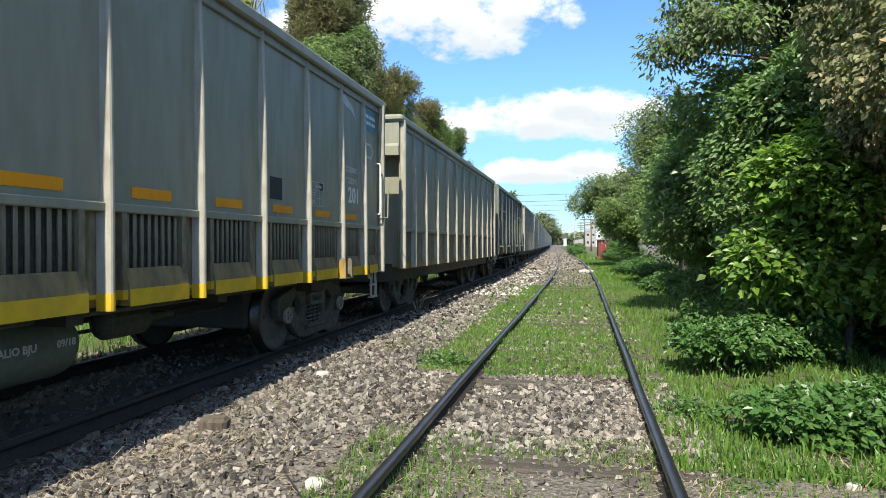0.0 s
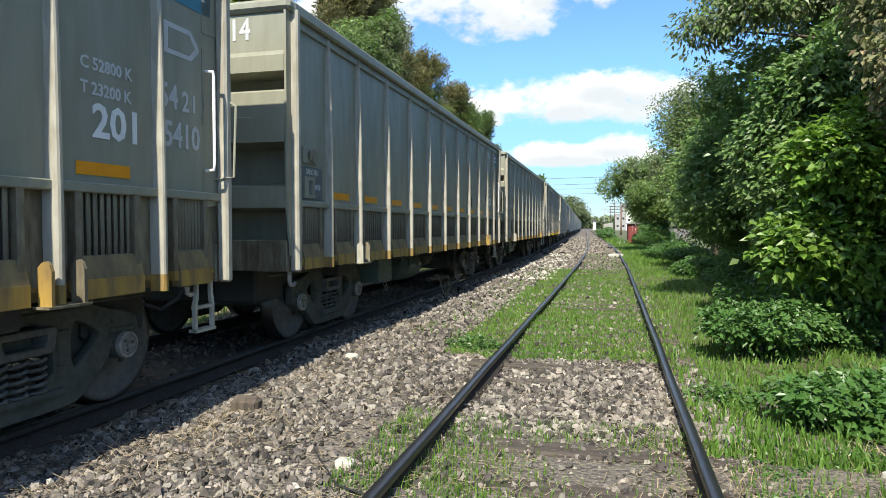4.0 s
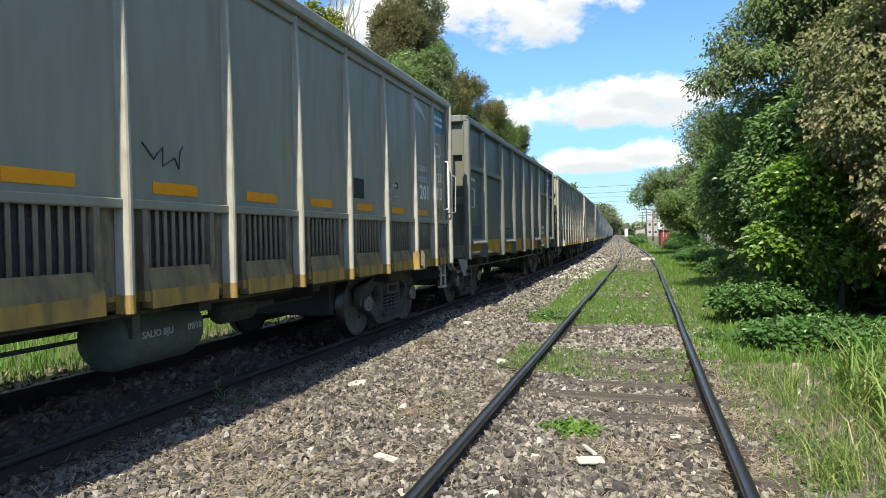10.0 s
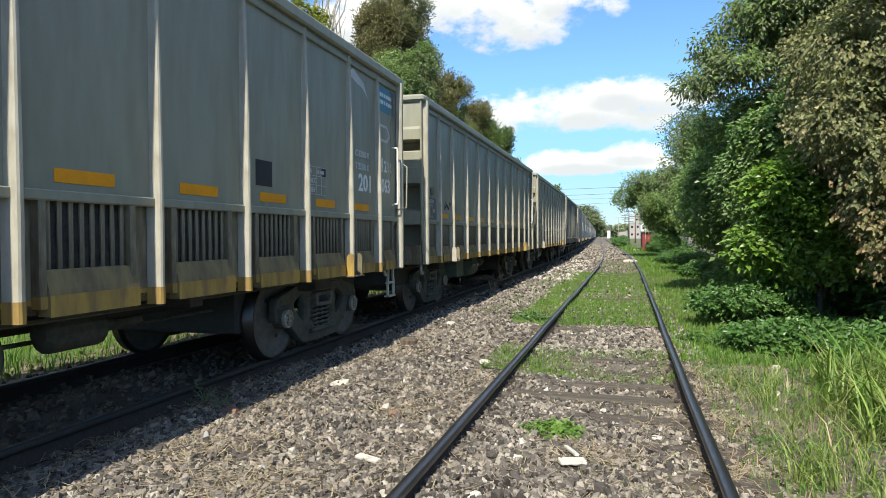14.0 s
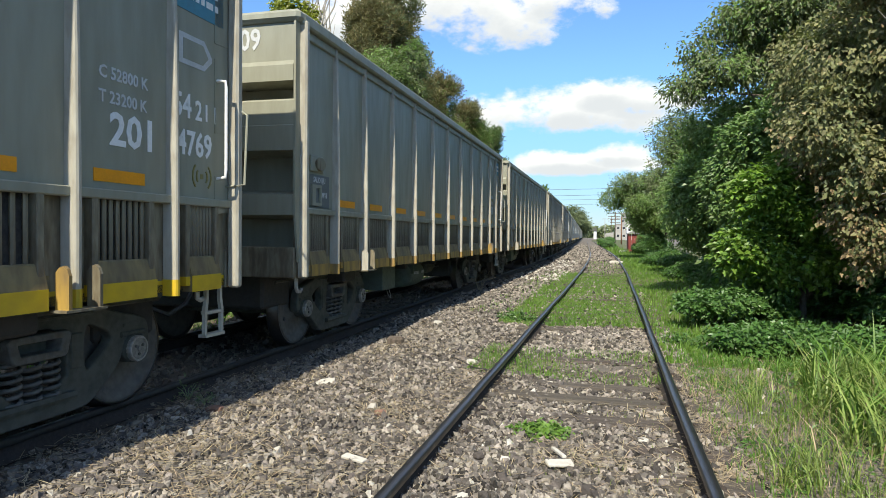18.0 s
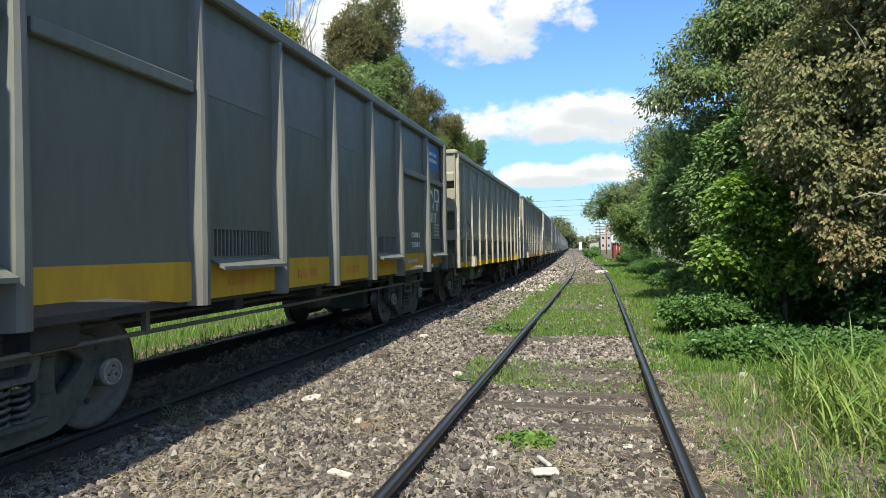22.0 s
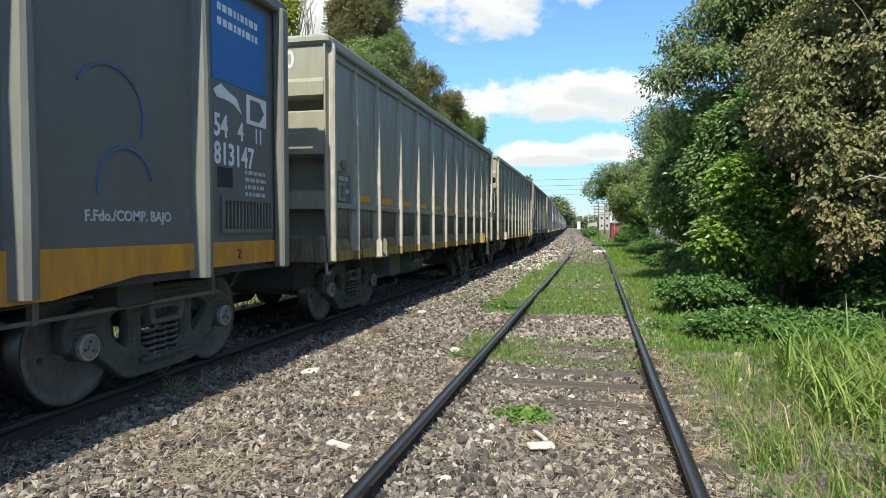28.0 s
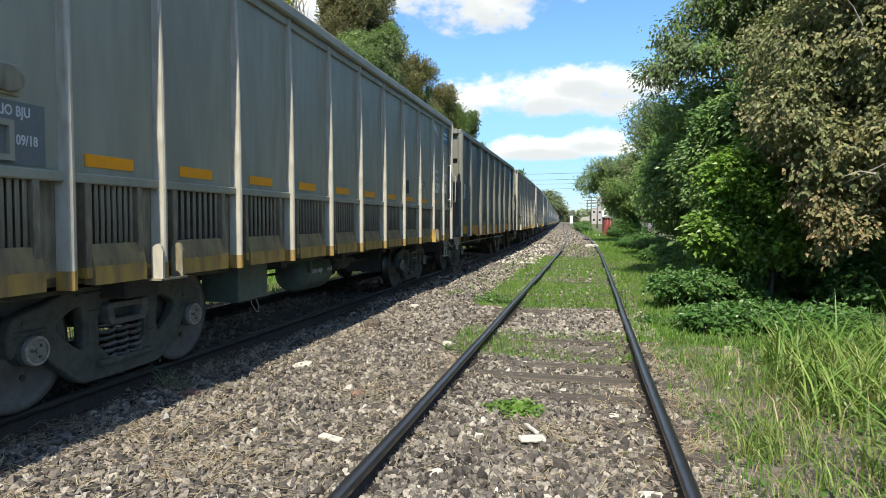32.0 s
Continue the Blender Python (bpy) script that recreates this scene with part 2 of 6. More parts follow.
M_PATCH = material("lilac-grey repainted patch", (0.168, 0.165, 0.152), (0.135, 0.134, 0.124), 0.55, grain=9, stain=1.5, amount=0.5, bump=0.03)
M_BLUEBODY = material("blue-grey wagon paint", (0.137, 0.142, 0.124), (0.10, 0.102, 0.088), 0.5, grain=9, stain=1.1, amount=0.5, bump=0.04, streak=(1, 1, 0.3))
M_YELLOW = material("yellow sill paint", (0.42, 0.265, 0.05), (0.15, 0.10, 0.05), 0.65, grain=10, stain=3, amount=0.9, bump=0.06, streak=(1, 1, 0.3))
M_SLATEYELLOW = material("deep yellow sill paint", (0.58, 0.34, 0.022), (0.36, 0.21, 0.035), 0.6, grain=10, stain=3, amount=0.5, bump=0.06, streak=(1, 1, 0.3))
M_BRIGHTYELLOW = material("fresh yellow sill paint", (0.60, 0.40, 0.012), (0.36, 0.24, 0.03), 0.6, grain=10, stain=3, amount=0.5, bump=0.06)
M_ORANGE = material("orange sill paint", (0.62, 0.28, 0.02), (0.28, 0.13, 0.05), 0.6, grain=10, stain=3, amount=0.65, bump=0.06, streak=(1, 1, 0.3))
M_STRIPE = material("amber reflective strip", (0.85, 0.33, 0.01), (0.6, 0.23, 0.02), 0.4, grain=60, stain=6, amount=0.4, bump=0.0)
M_IRON = material("dark cast iron with dust", (0.10, 0.103, 0.083), (0.05, 0.051, 0.04), 0.8, 0.1, grain=18, stain=4, amount=0.8, bump=0.3)
M_CHUTE = material("khaki grime over old yellow paint", (0.23, 0.175, 0.075), (0.12, 0.09, 0.05), 0.75, grain=12, stain=3.5, amount=0.85, bump=0.1, streak=(1.5, 1.5, 0.4))
M_WHEEL = material("wheel disc brown dust", (0.15, 0.135, 0.112), (0.085, 0.076, 0.065), 0.85, 0.0, grain=16, stain=4, amount=0.7, bump=0.12)
M_TREAD = material("worn wheel tread", (0.07, 0.066, 0.06), (0.03, 0.028, 0.025), 0.34, 0.8, grain=30, stain=5, amount=0.4, bump=0.02)
M_CAP = material("pale axle cap", (0.42, 0.40, 0.36), (0.18, 0.165, 0.14), 0.6, 0.2, grain=30, stain=9, amount=0.7, bump=0.2)
M_CAPFACE = material("dusty axle cap face", (0.27, 0.255, 0.22), (0.12, 0.112, 0.095), 0.7, 0.1, grain=30, stain=12, amount=0.85, bump=0.25)
M_SPRING = material("dusty spring steel", (0.15, 0.148, 0.135), (0.075, 0.072, 0.064), 0.7, 0.2, grain=24, stain=6, amount=0.7, bump=0.2)
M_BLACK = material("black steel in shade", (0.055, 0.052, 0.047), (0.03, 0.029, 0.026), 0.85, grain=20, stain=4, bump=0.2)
# dark colour stands in for the shade inside the barred vents
M_VENTSHADE = material("dark load behind grille", (0.05, 0.046, 0.04), (0.02, 0.018, 0.016), 0.95, grain=35, stain=9, amount=0.9, bump=0.6)
M_WHITE = material("white lettering paint", (0.78, 0.78, 0.76), (0.5, 0.5, 0.47), 0.6, grain=40, stain=6, amount=0.4, bump=0.0)
M_FADED = material("faded lettering paint", (0.52, 0.53, 0.52), (0.36, 0.36, 0.35), 0.6, grain=40, stain=6, amount=0.5, bump=0.0)
M_BLUE = material("blue sign paint", (0.02, 0.16, 0.42), (0.03, 0.10, 0.26), 0.5, grain=20, stain=4, amount=0.4, bump=0.0)
M_TEAL = material("faded teal sign paint", (0.05, 0.22, 0.30), (0.07, 0.15, 0.19), 0.55, grain=20, stain=4, amount=0.5, bump=0.0)
M_PANELBLACK = material("black stencil panel", (0.018, 0.018, 0.02), (0.03, 0.03, 0.03), 0.6, grain=30, stain=6, bump=0.0)
M_PANELBLUE = material("slate stencil panel", (0.135, 0.148, 0.142), (0.11, 0.118, 0.11), 0.6, grain=30, stain=6, bump=0.0)
M_GREENBOX = material("green-grey equipment paint", (0.11, 0.15, 0.12), (0.07, 0.08, 0.06), 0.65, grain=14, stain=4, amount=0.7, bump=0.1)
M_RUSTBROWN = material("rusty brown stain", (0.20, 0.10, 0.045), (0.11, 0.06, 0.03), 0.85, grain=25, stain=6, amount=0.7, bump=0.2)
M_BARK = material("brown bark", (0.14, 0.11, 0.085), (0.05, 0.04, 0.03), 0.95, grain=18, stain=4, amount=0.8, bump=0.8, streak=(3, 3, 0.7))
M_PALEBARK = material("pale bark", (0.36, 0.33, 0.28), (0.2, 0.18, 0.15), 0.9, grain=18, stain=4, amount=0.7, bump=0.4)
M_CONCRETE = material("grey concrete", (0.36, 0.35, 0.33), (0.22, 0.21, 0.19), 0.9, grain=12, stain=1.5, amount=0.6, bump=0.1)
M_WHITEWALL = material("white wall plaster", (0.72, 0.71, 0.68), (0.5, 0.48, 0.44), 0.9, grain=8, stain=0.8, amount=0.5, bump=0.05)
M_REDWALL = material("red painted sheet", (0.20, 0.035, 0.03), (0.11, 0.025, 0.022), 0.6, grain=10, stain=1.6, amount=0.5, bump=0.05)
M_GLASSDARK = material("dark window glass", (0.03, 0.035, 0.04), (0.02, 0.02, 0.025), 0.2, grain=8, stain=1, bump=0.0)
M_STRAW = material("dry straw", (0.36, 0.29, 0.185), (0.21, 0.16, 0.09), 0.9, grain=40, stain=5, amount=0.6, bump=0.0, islands=0.7)
M_BRICK = material("broken red brick", (0.24, 0.13, 0.09), (0.16, 0.09, 0.065), 0.9, grain=40, stain=8, amount=0.6, bump=0.4)
M_WIRE = material("dark cable", (0.03, 0.03, 0.03), (0.02, 0.02, 0.02), 0.6, bump=0.0)
L_GRASS = leafy("grass blade", (0.085, 0.19, 0.03), (0.155, 0.255, 0.045), 0.3, 0.6, 0.5, 0.9)
L_TALL = leafy("tall grass blade", (0.15, 0.235, 0.052), (0.255, 0.305, 0.085), 0.32, 0.8, 0.45, 1.2)
L_DARK = leafy("dark green leaf", (0.105, 0.2, 0.058), (0.19, 0.275, 0.09), 0.35, 0.9, 0.4)
L_MID = leafy("mid green leaf", (0.135, 0.235, 0.066), (0.23, 0.32, 0.1), 0.38, 0.9, 0.4)
L_LIME = leafy("young lime leaf", (0.12, 0.235, 0.038), (0.215, 0.33, 0.056), 0.42, 0.8, 0.4)
L_WILT = leafy("wilted olive leaf", (0.13, 0.168, 0.066), (0.25, 0.218, 0.10), 0.34, 1.2, 0.6, 1.3)
L_DRY = leafy("dry brown leaf", (0.19, 0.125, 0.06), (0.37, 0.285, 0.15), 0.3, 1.1, 0.8, 1.5)
L_BUSH = leafy("low bush leaf", (0.056, 0.142, 0.03), (0.10, 0.19, 0.045), 0.3, 0.6, 0.4, 0.9)
L_CONIFER = leafy("casuarina needle", (0.15, 0.16, 0.07), (0.25, 0.205, 0.105), 0.25, 0.9, 0.7, 0.5)
L_GREYGREEN = leafy("grey-green leaf", (0.12, 0.16, 0.075), (0.185, 0.215, 0.105), 0.3, 0.8, 0.5)
L_YELLOW = leafy("yellow-green leaf", (0.20, 0.24, 0.03), (0.28, 0.30, 0.05), 0.35, 0.5, 0.5)


# ---- building helpers ----
def mesh_of(name, bm, mat, smooth=False):
    me = bpy.data.meshes.new(name)
    bm.normal_update()
    bm.to_mesh(me)
    bm.free()
    me.materials.append(mat)
    if smooth:
        me.polygons.foreach_set("use_smooth", [True] * len(me.polygons))
    return me


def part(name, bm, mat, parent, label="", smooth=False):
    """Links a bmesh, or a mesh made before, as one mesh object under a thing or a part."""
    me = bm if isinstance(bm, bpy.types.Mesh) else mesh_of(name, bm, mat, smooth)
    ob = new(name, me)
    ob.parent = parent
    return tagged(ob, label)


def block(x0, x1, y0, y1, z0, z1, bm=None, edge=0.0):
    """A box between the given planes, its edges rounded by edge."""
    own = bmesh.new()
    bmesh.ops.create_cube(own, size=1.0, matrix=Matrix.Translation(((x0 + x1) / 2, (y0 + y1) / 2, (z0 + z1) / 2)) @ Matrix.Diagonal((x1 - x0, y1 - y0, z1 - z0, 1)))
    if edge:
        bmesh.ops.bevel(own, geom=own.edges[:], offset=edge, segments=1, affect="EDGES")
    return own if bm is None else join(bm, own)


def join(bm, other):
    me = bpy.data.meshes.new("tmp")
    other.to_mesh(me)
    other.free()
    bm.from_mesh(me)
    bpy.data.meshes.remove(me)
    return bm


def prism(points, axis, a, b, bm=None):
    """A solid whose outline (pairs) is drawn across axis 'x', 'y' or 'z', from a to b."""
    bm = bm or bmesh.new()
    place = {"x": lambda p, h: (h, p[0], p[1]), "y": lambda p, h: (p[0], h, p[1]), "z": lambda p, h: (p[0], p[1], h)}[axis]
    lo, hi = [bm.verts.new(place(p, a)) for p in points], [bm.verts.new(place(p, b)) for p in points]
    n = len(points)
    bm.faces.new(lo), bm.faces.new(hi[::-1])
    for i in range(n):
        bm.faces.new((lo[i], lo[(i + 1) % n], hi[(i + 1) % n], hi[i]))
    bmesh.ops.recalc_face_normals(bm, faces=bm.faces[:])
    return bm


def lathe(profile, axis, centre, sides=24, bm=None, ends=True):
    """A turned solid about an axis through centre; profile: pairs of (along, radius)."""
    bm = bm or bmesh.new()
    rings = []
    for along, r in profile:
        ring = []
        for i in range(sides):
            c, s = r * math.cos(math.tau * i / sides), r * math.sin(math.tau * i / sides)
            p = {"x": (along, c, s), "y": (c, along, s), "z": (c, s, along)}[axis]
            ring.append(bm.verts.new(Vector(centre) + Vector(p)))
        rings.append(ring)
    for a, b in zip(rings, rings[1:]):
        for i in range(sides):
            bm.faces.new((a[i], a[(i + 1) % sides], b[(i + 1) % sides], b[i]))
    if ends:
        bm.faces.new(rings[0]), bm.faces.new(rings[-1][::-1])
    bmesh.ops.recalc_face_normals(bm, faces=bm.faces[:])
    return bm


def rod(points, r, sides=6, bm=None, taper=None):
    """A bent round bar along points; taper: radius at its end."""
    bm = bm or bmesh.new()
    pts = [Vector(p) for p in points]
    rings = []
    for i, p in enumerate(pts):
        d = (pts[min(i + 1, len(pts) - 1)] - pts[max(i - 1, 0)]).normalized()
        u = d.orthogonal().normalized() if not rings else (side - d * side.dot(d)).normalized()
        side, v = u, d.cross(u)
        rr = r if taper is None else r + (taper - r) * i / (len(pts) - 1)
        rings.append([bm.verts.new(p + rr * (math.cos(math.tau * k / sides) * u + math.sin(math.tau * k / sides) * v)) for k in range(sides)])
    for a, b in zip(rings, rings[1:]):
        for i in range(sides):
            bm.faces.new((a[i], a[(i + 1) % sides], b[(i + 1) % sides], b[i]))
    bm.faces.new(rings[0][::-1]), bm.faces.new(rings[-1])
    return bm


def raw_mesh(name, verts, faces, mat, flat=True):
    """A mesh from arrays of equal-sided faces."""
    me = bpy.data.meshes.new(name)
    verts, faces = np.asarray(verts, dtype=np.float32), np.asarray(faces, dtype=np.int32)
    k = faces.shape[1]
    me.vertices.add(len(verts)), me.loops.add(faces.size), me.polygons.add(len(faces))
    me.vertices.foreach_set("co", verts.ravel())
    me.loops.foreach_set("vertex_index", faces.ravel())
    me.polygons.foreach_set("loop_start", np.arange(0, faces.size, k, dtype=np.int32))
    me.polygons.foreach_set("use_smooth", [not flat] * len(faces))
    me.update(calc_edges=True)
    me.materials.append(mat)
    return me


def bend(y):
    """Sideways shift of the tracks at y: straight, then a slight curve to the left."""
    if y < 20:
        return 0.0
    return -0.0004875 * (y - 20) ** 2 if y < 60 else -0.78 - 0.039 * (y - 60)


def heading(y):
    return 0.0 if y < 20 else (0.000975 * (y - 20) if y < 60 else 0.039)


BEND = np.vectorize(bend)
rng = np.random.default_rng(7)

# ---- ground ----
NEAR_X, TRAIN_X, GAUGE, G = -0.333, -4.79, 0.871, -0.16


def soil(x, y):
    """Height of the ground: nearly level, with the ballast shoulder between the tracks."""
    x = x - BEND(y)
    h = G + 0.018 * np.sin(x * 2.1 + y * 0.7) + 0.015 * np.sin(x * 0.9 - y * 1.3 + 1.0)
    h = h + 0.05 * np.exp(-((x + 2.4) / 0.7) ** 2) - 0.05 * np.exp(-((x + 4.79) / 0.8) ** 2)
    return h + np.where(x > 1.2, 0.03 * np.clip(x - 1.2, 0, 3), 0) - np.where(x < -7, 0.02 * np.clip(-7 - x, 0, 6), 0)


def sheet(name, xs, ys, mat, lift=0.0):
    X, Y = np.meshgrid(xs, ys)
    Xb = X + np.where(np.abs(X) < 40, BEND(Y), 0)
    Z = soil(Xb, Y) + lift
    nx = len(xs)
    i = np.arange(len(ys) - 1)[:, None] * nx + np.arange(nx - 1)[None, :]
    i = i.ravel()
    return raw_mesh(name, np.stack([Xb, Y, Z], -1).reshape(-1, 3), np.stack([i, i + 1, i + nx + 1, i + nx], -1), mat, False)


xs = np.concatenate([[-900, -300, -100, -40, -20], np.arange(-14, 8, 0.16), [8, 12, 20, 40, 100, 300, 900]])
ys = np.concatenate([[-900, -200, -60, -20], np.arange(-8, 30, 0.16), np.arange(30, 120, 2.0), [120, 160, 220, 320, 500, 900, 2000]])
ground = tagged(new("ground", sheet("ground", xs, ys, M_GROUND)), "brown soil and grey ballast beside the railway", "ground", kind="structure")


def stones(name, x0, x1, y0, y1, count, smin, smax, mat, label, keep=None, sunk=0.3):
    """Loose broken stones, each a small uneven lump, all in one sheet of stuff."""
    x, y = rng.uniform(x0, x1, count), y0 + (y1 - y0) * rng.uniform(0, 1, count) ** 1.6
    if keep is not None:
        k = keep(x, y)
        x, y = x[k], y[k]
    x = x + BEND(y)
    n = len(x)
    base = np.array([(1, 0, 0), (-1, 0, 0), (0, 1, 0), (0, -1, 0), (0.55, 0.5, 0.8), (-0.5, 0.45, 0.9), (0.1, -0.6, 0.75), (0, 0, -0.7)], dtype=float)
    tri = np.array([(0, 2, 4), (2, 5, 4), (2, 1, 5), (1, 3, 5), (3, 6, 5), (3, 0, 6), (0, 4, 6), (4, 5, 6), (2, 0, 7), (1, 2, 7), (3, 1, 7), (0, 3, 7)])
    v = base[None] * rng.uniform(0.7, 1.2, (n, 8, 1)) + rng.normal(0, 0.17, (n, 8, 3))
    size = smin + (smax - smin) * rng.uniform(0, 1, n) ** 2.2
    v *= size[:, None, None] * np.stack([rng.uniform(0.7, 1.3, n), rng.uniform(0.6, 1.1, n), rng.uniform(0.75, 1.25, n)], -1)[:, None, :]
    a = rng.uniform(0, math.tau, n)
    c, s = np.cos(a)[:, None], np.sin(a)[:, None]
    v = np.stack([v[..., 0] * c - v[..., 1] * s, v[..., 0] * s + v[..., 1] * c, v[..., 2]], -1)
    v += np.stack([x, y, soil(x, y) + size * sunk], -1)[:, None, :]
    f = (tri[None] + 8 * np.arange(n)[:, None, None]).reshape(-1, 3)
    return tagged(new(name, raw_mesh(name, v.reshape(-1, 3), f, mat)), label, "gravel", kind="stuff")


def thinner(x, y):
    """Fewer stones where grass grows."""
    turf = (x > -1.9) & (((y > 11.3) & (y < 27)) | ((y > 7.2) & (y < 8.4)))
    wood = (np.abs((y + 5.7 + 0.33) % 0.66 - 0.33) < 0.115) & (x > -1.65) & (x < 0.98)
    return (~turf & ~wood) | (rng.uniform(0, 1, len(x)) < np.where(wood, 0.8, 0.14))


stones("ballast", -3.75, 0.95, 1.9, 9, 50000, 0.010, 0.032, M_STONE, "grey and brown broken ballast stones between the tracks", thinner)
stones("ballast", -3.75, 0.9, 8.5, 18, 16000, 0.016, 0.045, M_STONE, "grey and brown broken ballast stones along the tracks", thinner)
stones("ballast", -3.75, 0.75, 16, 45, 7000, 0.025, 0.06, M_STONE, "grey broken ballast stones farther along the tracks", thinner)
stones("oily_ballast", -7.0, -3.55, 1.5, 30, 12000, 0.018, 0.05, M_SHADEBALLAST, "dark oily ballast stones under the train")
stones("ballast", -3.75, 0.95, -7.5, 1.95, 12000, 0.014, 0.038, M_STONE, "grey and brown broken ballast stones behind", thinner)
stones("pale_gravel", -3.5, 1.4, 2.2, 12, 480, 0.012, 0.034, M_PALE, "scattered pale chips among the ballast", thinner)
stones("dark_gravel", -3.6, 0.9, 2.0, 14, 17000, 0.012, 0.042, M_DARKSTONE, "dark broken stones among the ballast", thinner)
stones("pale_gravel", -2.6, 0.7, 2.2, 8, 26, 0.03, 0.05, M_PALE, "larger pale chips among the ballast", thinner)
stones("ballast", -3.75, 0.75, 40, 110, 6000, 0.05, 0.11, M_STONE, "grey broken ballast stones far along the tracks")
stones("pale_gravel", -3.3, -1.7, 22, 60, 420, 0.03, 0.08, M_PALE, "pale rubble heaped beside the far track")
# sheet under the train, its shade painted in by the dark colour
dark_xs = np.arange(-7.1, -3.4, 0.12)
dark_ys = np.concatenate([np.arange(-16, 30, 0.3), np.arange(30, 400, 5.0)])
tagged(new("ballast_bed", sheet("ballast_bed", dark_xs, dark_ys, M_SHADEBALLAST, 0.008)), "dark oily ballast bed under the train", "ballast", kind="structure")


def rail_mesh(x, y0, y1, top):
    """Flat-bottomed rail: foot, web and head, laid along the bend. Two meshes: web with foot, head."""
    foot = [(-0.07, -0.155), (0.07, -0.155), (0.07, -0.145), (0.012, -0.12), (0.010, -0.048), (-0.010, -0.048), (-0.012, -0.12), (-0.07, -0.145)]
    head = [(-0.036, -0.046), (0.036, -0.046), (0.037, -0.012), (0.028, -0.002), (0, 0.0), (-0.028, -0.002), (-0.037, -0.012)]
    y = np.concatenate([np.arange(y0, 60, 2.0), np.arange(60, y1 + 1, 20.0)])
    made = []
    for prof, mat in ((foot, M_RAILWEB), (head, top)):
        n = len(prof)
        wob = 0.006 * np.sin(y * 0.53 + x) + 0.004 * np.sin(y * 1.7)
        v = np.array([[(x + bend(yy) + px + wb, yy, pz) for px, pz in prof] for yy, wb in zip(y, wob)]).reshape(-1, 3)
        i = (np.arange(len(y) - 1)[:, None] * n + np.arange(n)[None, :]).ravel()
        j = (np.arange(len(y) - 1)[:, None] * n + (np.arange(n)[None, :] + 1) % n).ravel()
        made.append(raw_mesh("rail", v, np.stack([i, j, j + n, i + n], -1), mat, False))
    return made


def track(cx, label, y0, y1):
    t = tagged(new("railway_track"), label, "railway track", kind="structure")
    for sx in (-GAUGE, GAUGE):
        web, head = rail_mesh(cx + sx, y0, y1, M_RAIL if cx > -2 else M_RAILSHADE)
        r = part("rail", web, None, t, "dark rusty rail web and foot")
        part("rail_head", head, None, r, "worn blue-grey rail head")
    sl = []
    for k in range(3):
        bm = block(-1.22, 1.22, -0.11, 0.11, -0.13, 0.0, edge=0.018)
        bmesh.ops.subdivide_edges(bm, edges=[e for e in bm.edges if e.calc_length() > 1], cuts=7)
        for v in bm.verts:
            v.co += Vector((0, 0.012, 0.010)) * noise.noise(v.co * 3 + Vector((k * 9, 0, 0)))
        sl.append(mesh_of("sleeper", bm, M_SLEEPER))
    y, k = y0 + 0.3 + (0.0 if cx > -2 else 0.2), 0
    while y < 46:
        s = part("sleeper", sl[k % 3], None, t)
        s.matrix_basis = pose(cx + bend(y) + random.uniform(-0.05, 0.05), y + random.uniform(-0.03, 0.03), (-0.138 if cx > -2 else -0.205) + random.uniform(-0.022, 0.008), random.uniform(-0.6, 0.6), random.uniform(-0.5, 0.5), random.uniform(-1.5, 1.5))
        if y < 12 and cx > -2:
            for sx in (-GAUGE - 0.1, -GAUGE + 0.1, GAUGE - 0.1, GAUGE + 0.1):
                bolt = part("rail_spike", SPIKE, None, t)
                bolt.matrix_basis = pose(cx + sx, y + random.uniform(-0.04, 0.04), -0.15, 0, 0, random.uniform(0, 90))
        y += 0.66
        k += 1
    return t


SPIKE = mesh_of("rail_spike", lathe([(0, 0.016), (0.02, 0.016), (0.022, 0.028), (0.034, 0.024), (0.04, 0.01)], "z", (0, 0, 0), 7), M_RAILWEB)
track(NEAR_X, "rusty railway track half sunk in gravel and grass", -6.0, 420)
track(TRAIN_X, "railway track carrying the freight train", -16.0, 420)


# ---- wagons ----
def lettering(text, size, mat, parent, m, name="lettering"):
    """Stencilled words as a thin mesh."""
    cu = bpy.data.curves.new("text", "FONT")
    cu.body, cu.size, cu.extrude, cu.offset = text, size, 0.002, size * 0.022
    cu.resolution_u = 2
    tmp = bpy.data.objects.new("text", cu)
    me = bpy.data.meshes.new_from_object(tmp)
    bpy.data.objects.remove(tmp)
    bpy.data.curves.remove(cu)
    me.materials.append(mat)
    ob = new(name, me)
    ob.parent, ob.matrix_basis = parent, m
    return ob


def on_side(x, y, z):
    return Matrix(((0, 0, 1, x), (1, 0, 0, y), (0, 1, 0, z), (0, 0, 0, 1)))


def on_rear(x, y, z):
    return pose(x, y, z, 90, 0, 0)


def plate(name, x, y0, y1, z0, z1, mat, parent, label="", thick=0.004):
    return part(name, block(x, x + thick, y0, y1, z0, z1), mat, parent, label)


def bars(parent, x, y0, y1, z0, z1, rows, mat, seed):
    """A stencilled table too small to read: rows of tiny plain bars."""
    r = random.Random(seed)
    bm = bmesh.new()
    for k in range(rows):
        zz = z1 - (k + 0.5) * (z1 - z0) / rows
        h = 0.26 * (z1 - z0) / rows
        y = y0
        while y < y1 - 0.02:
            wd = min(r.uniform(0.03, 0.09), y1 - y)
            block(x, x + 0.002, y, y + wd, zz - h, zz + h, bm)
            y += wd + 0.025
    tagged(part("stencil_writing", bm, mat, parent), kind="stuff")


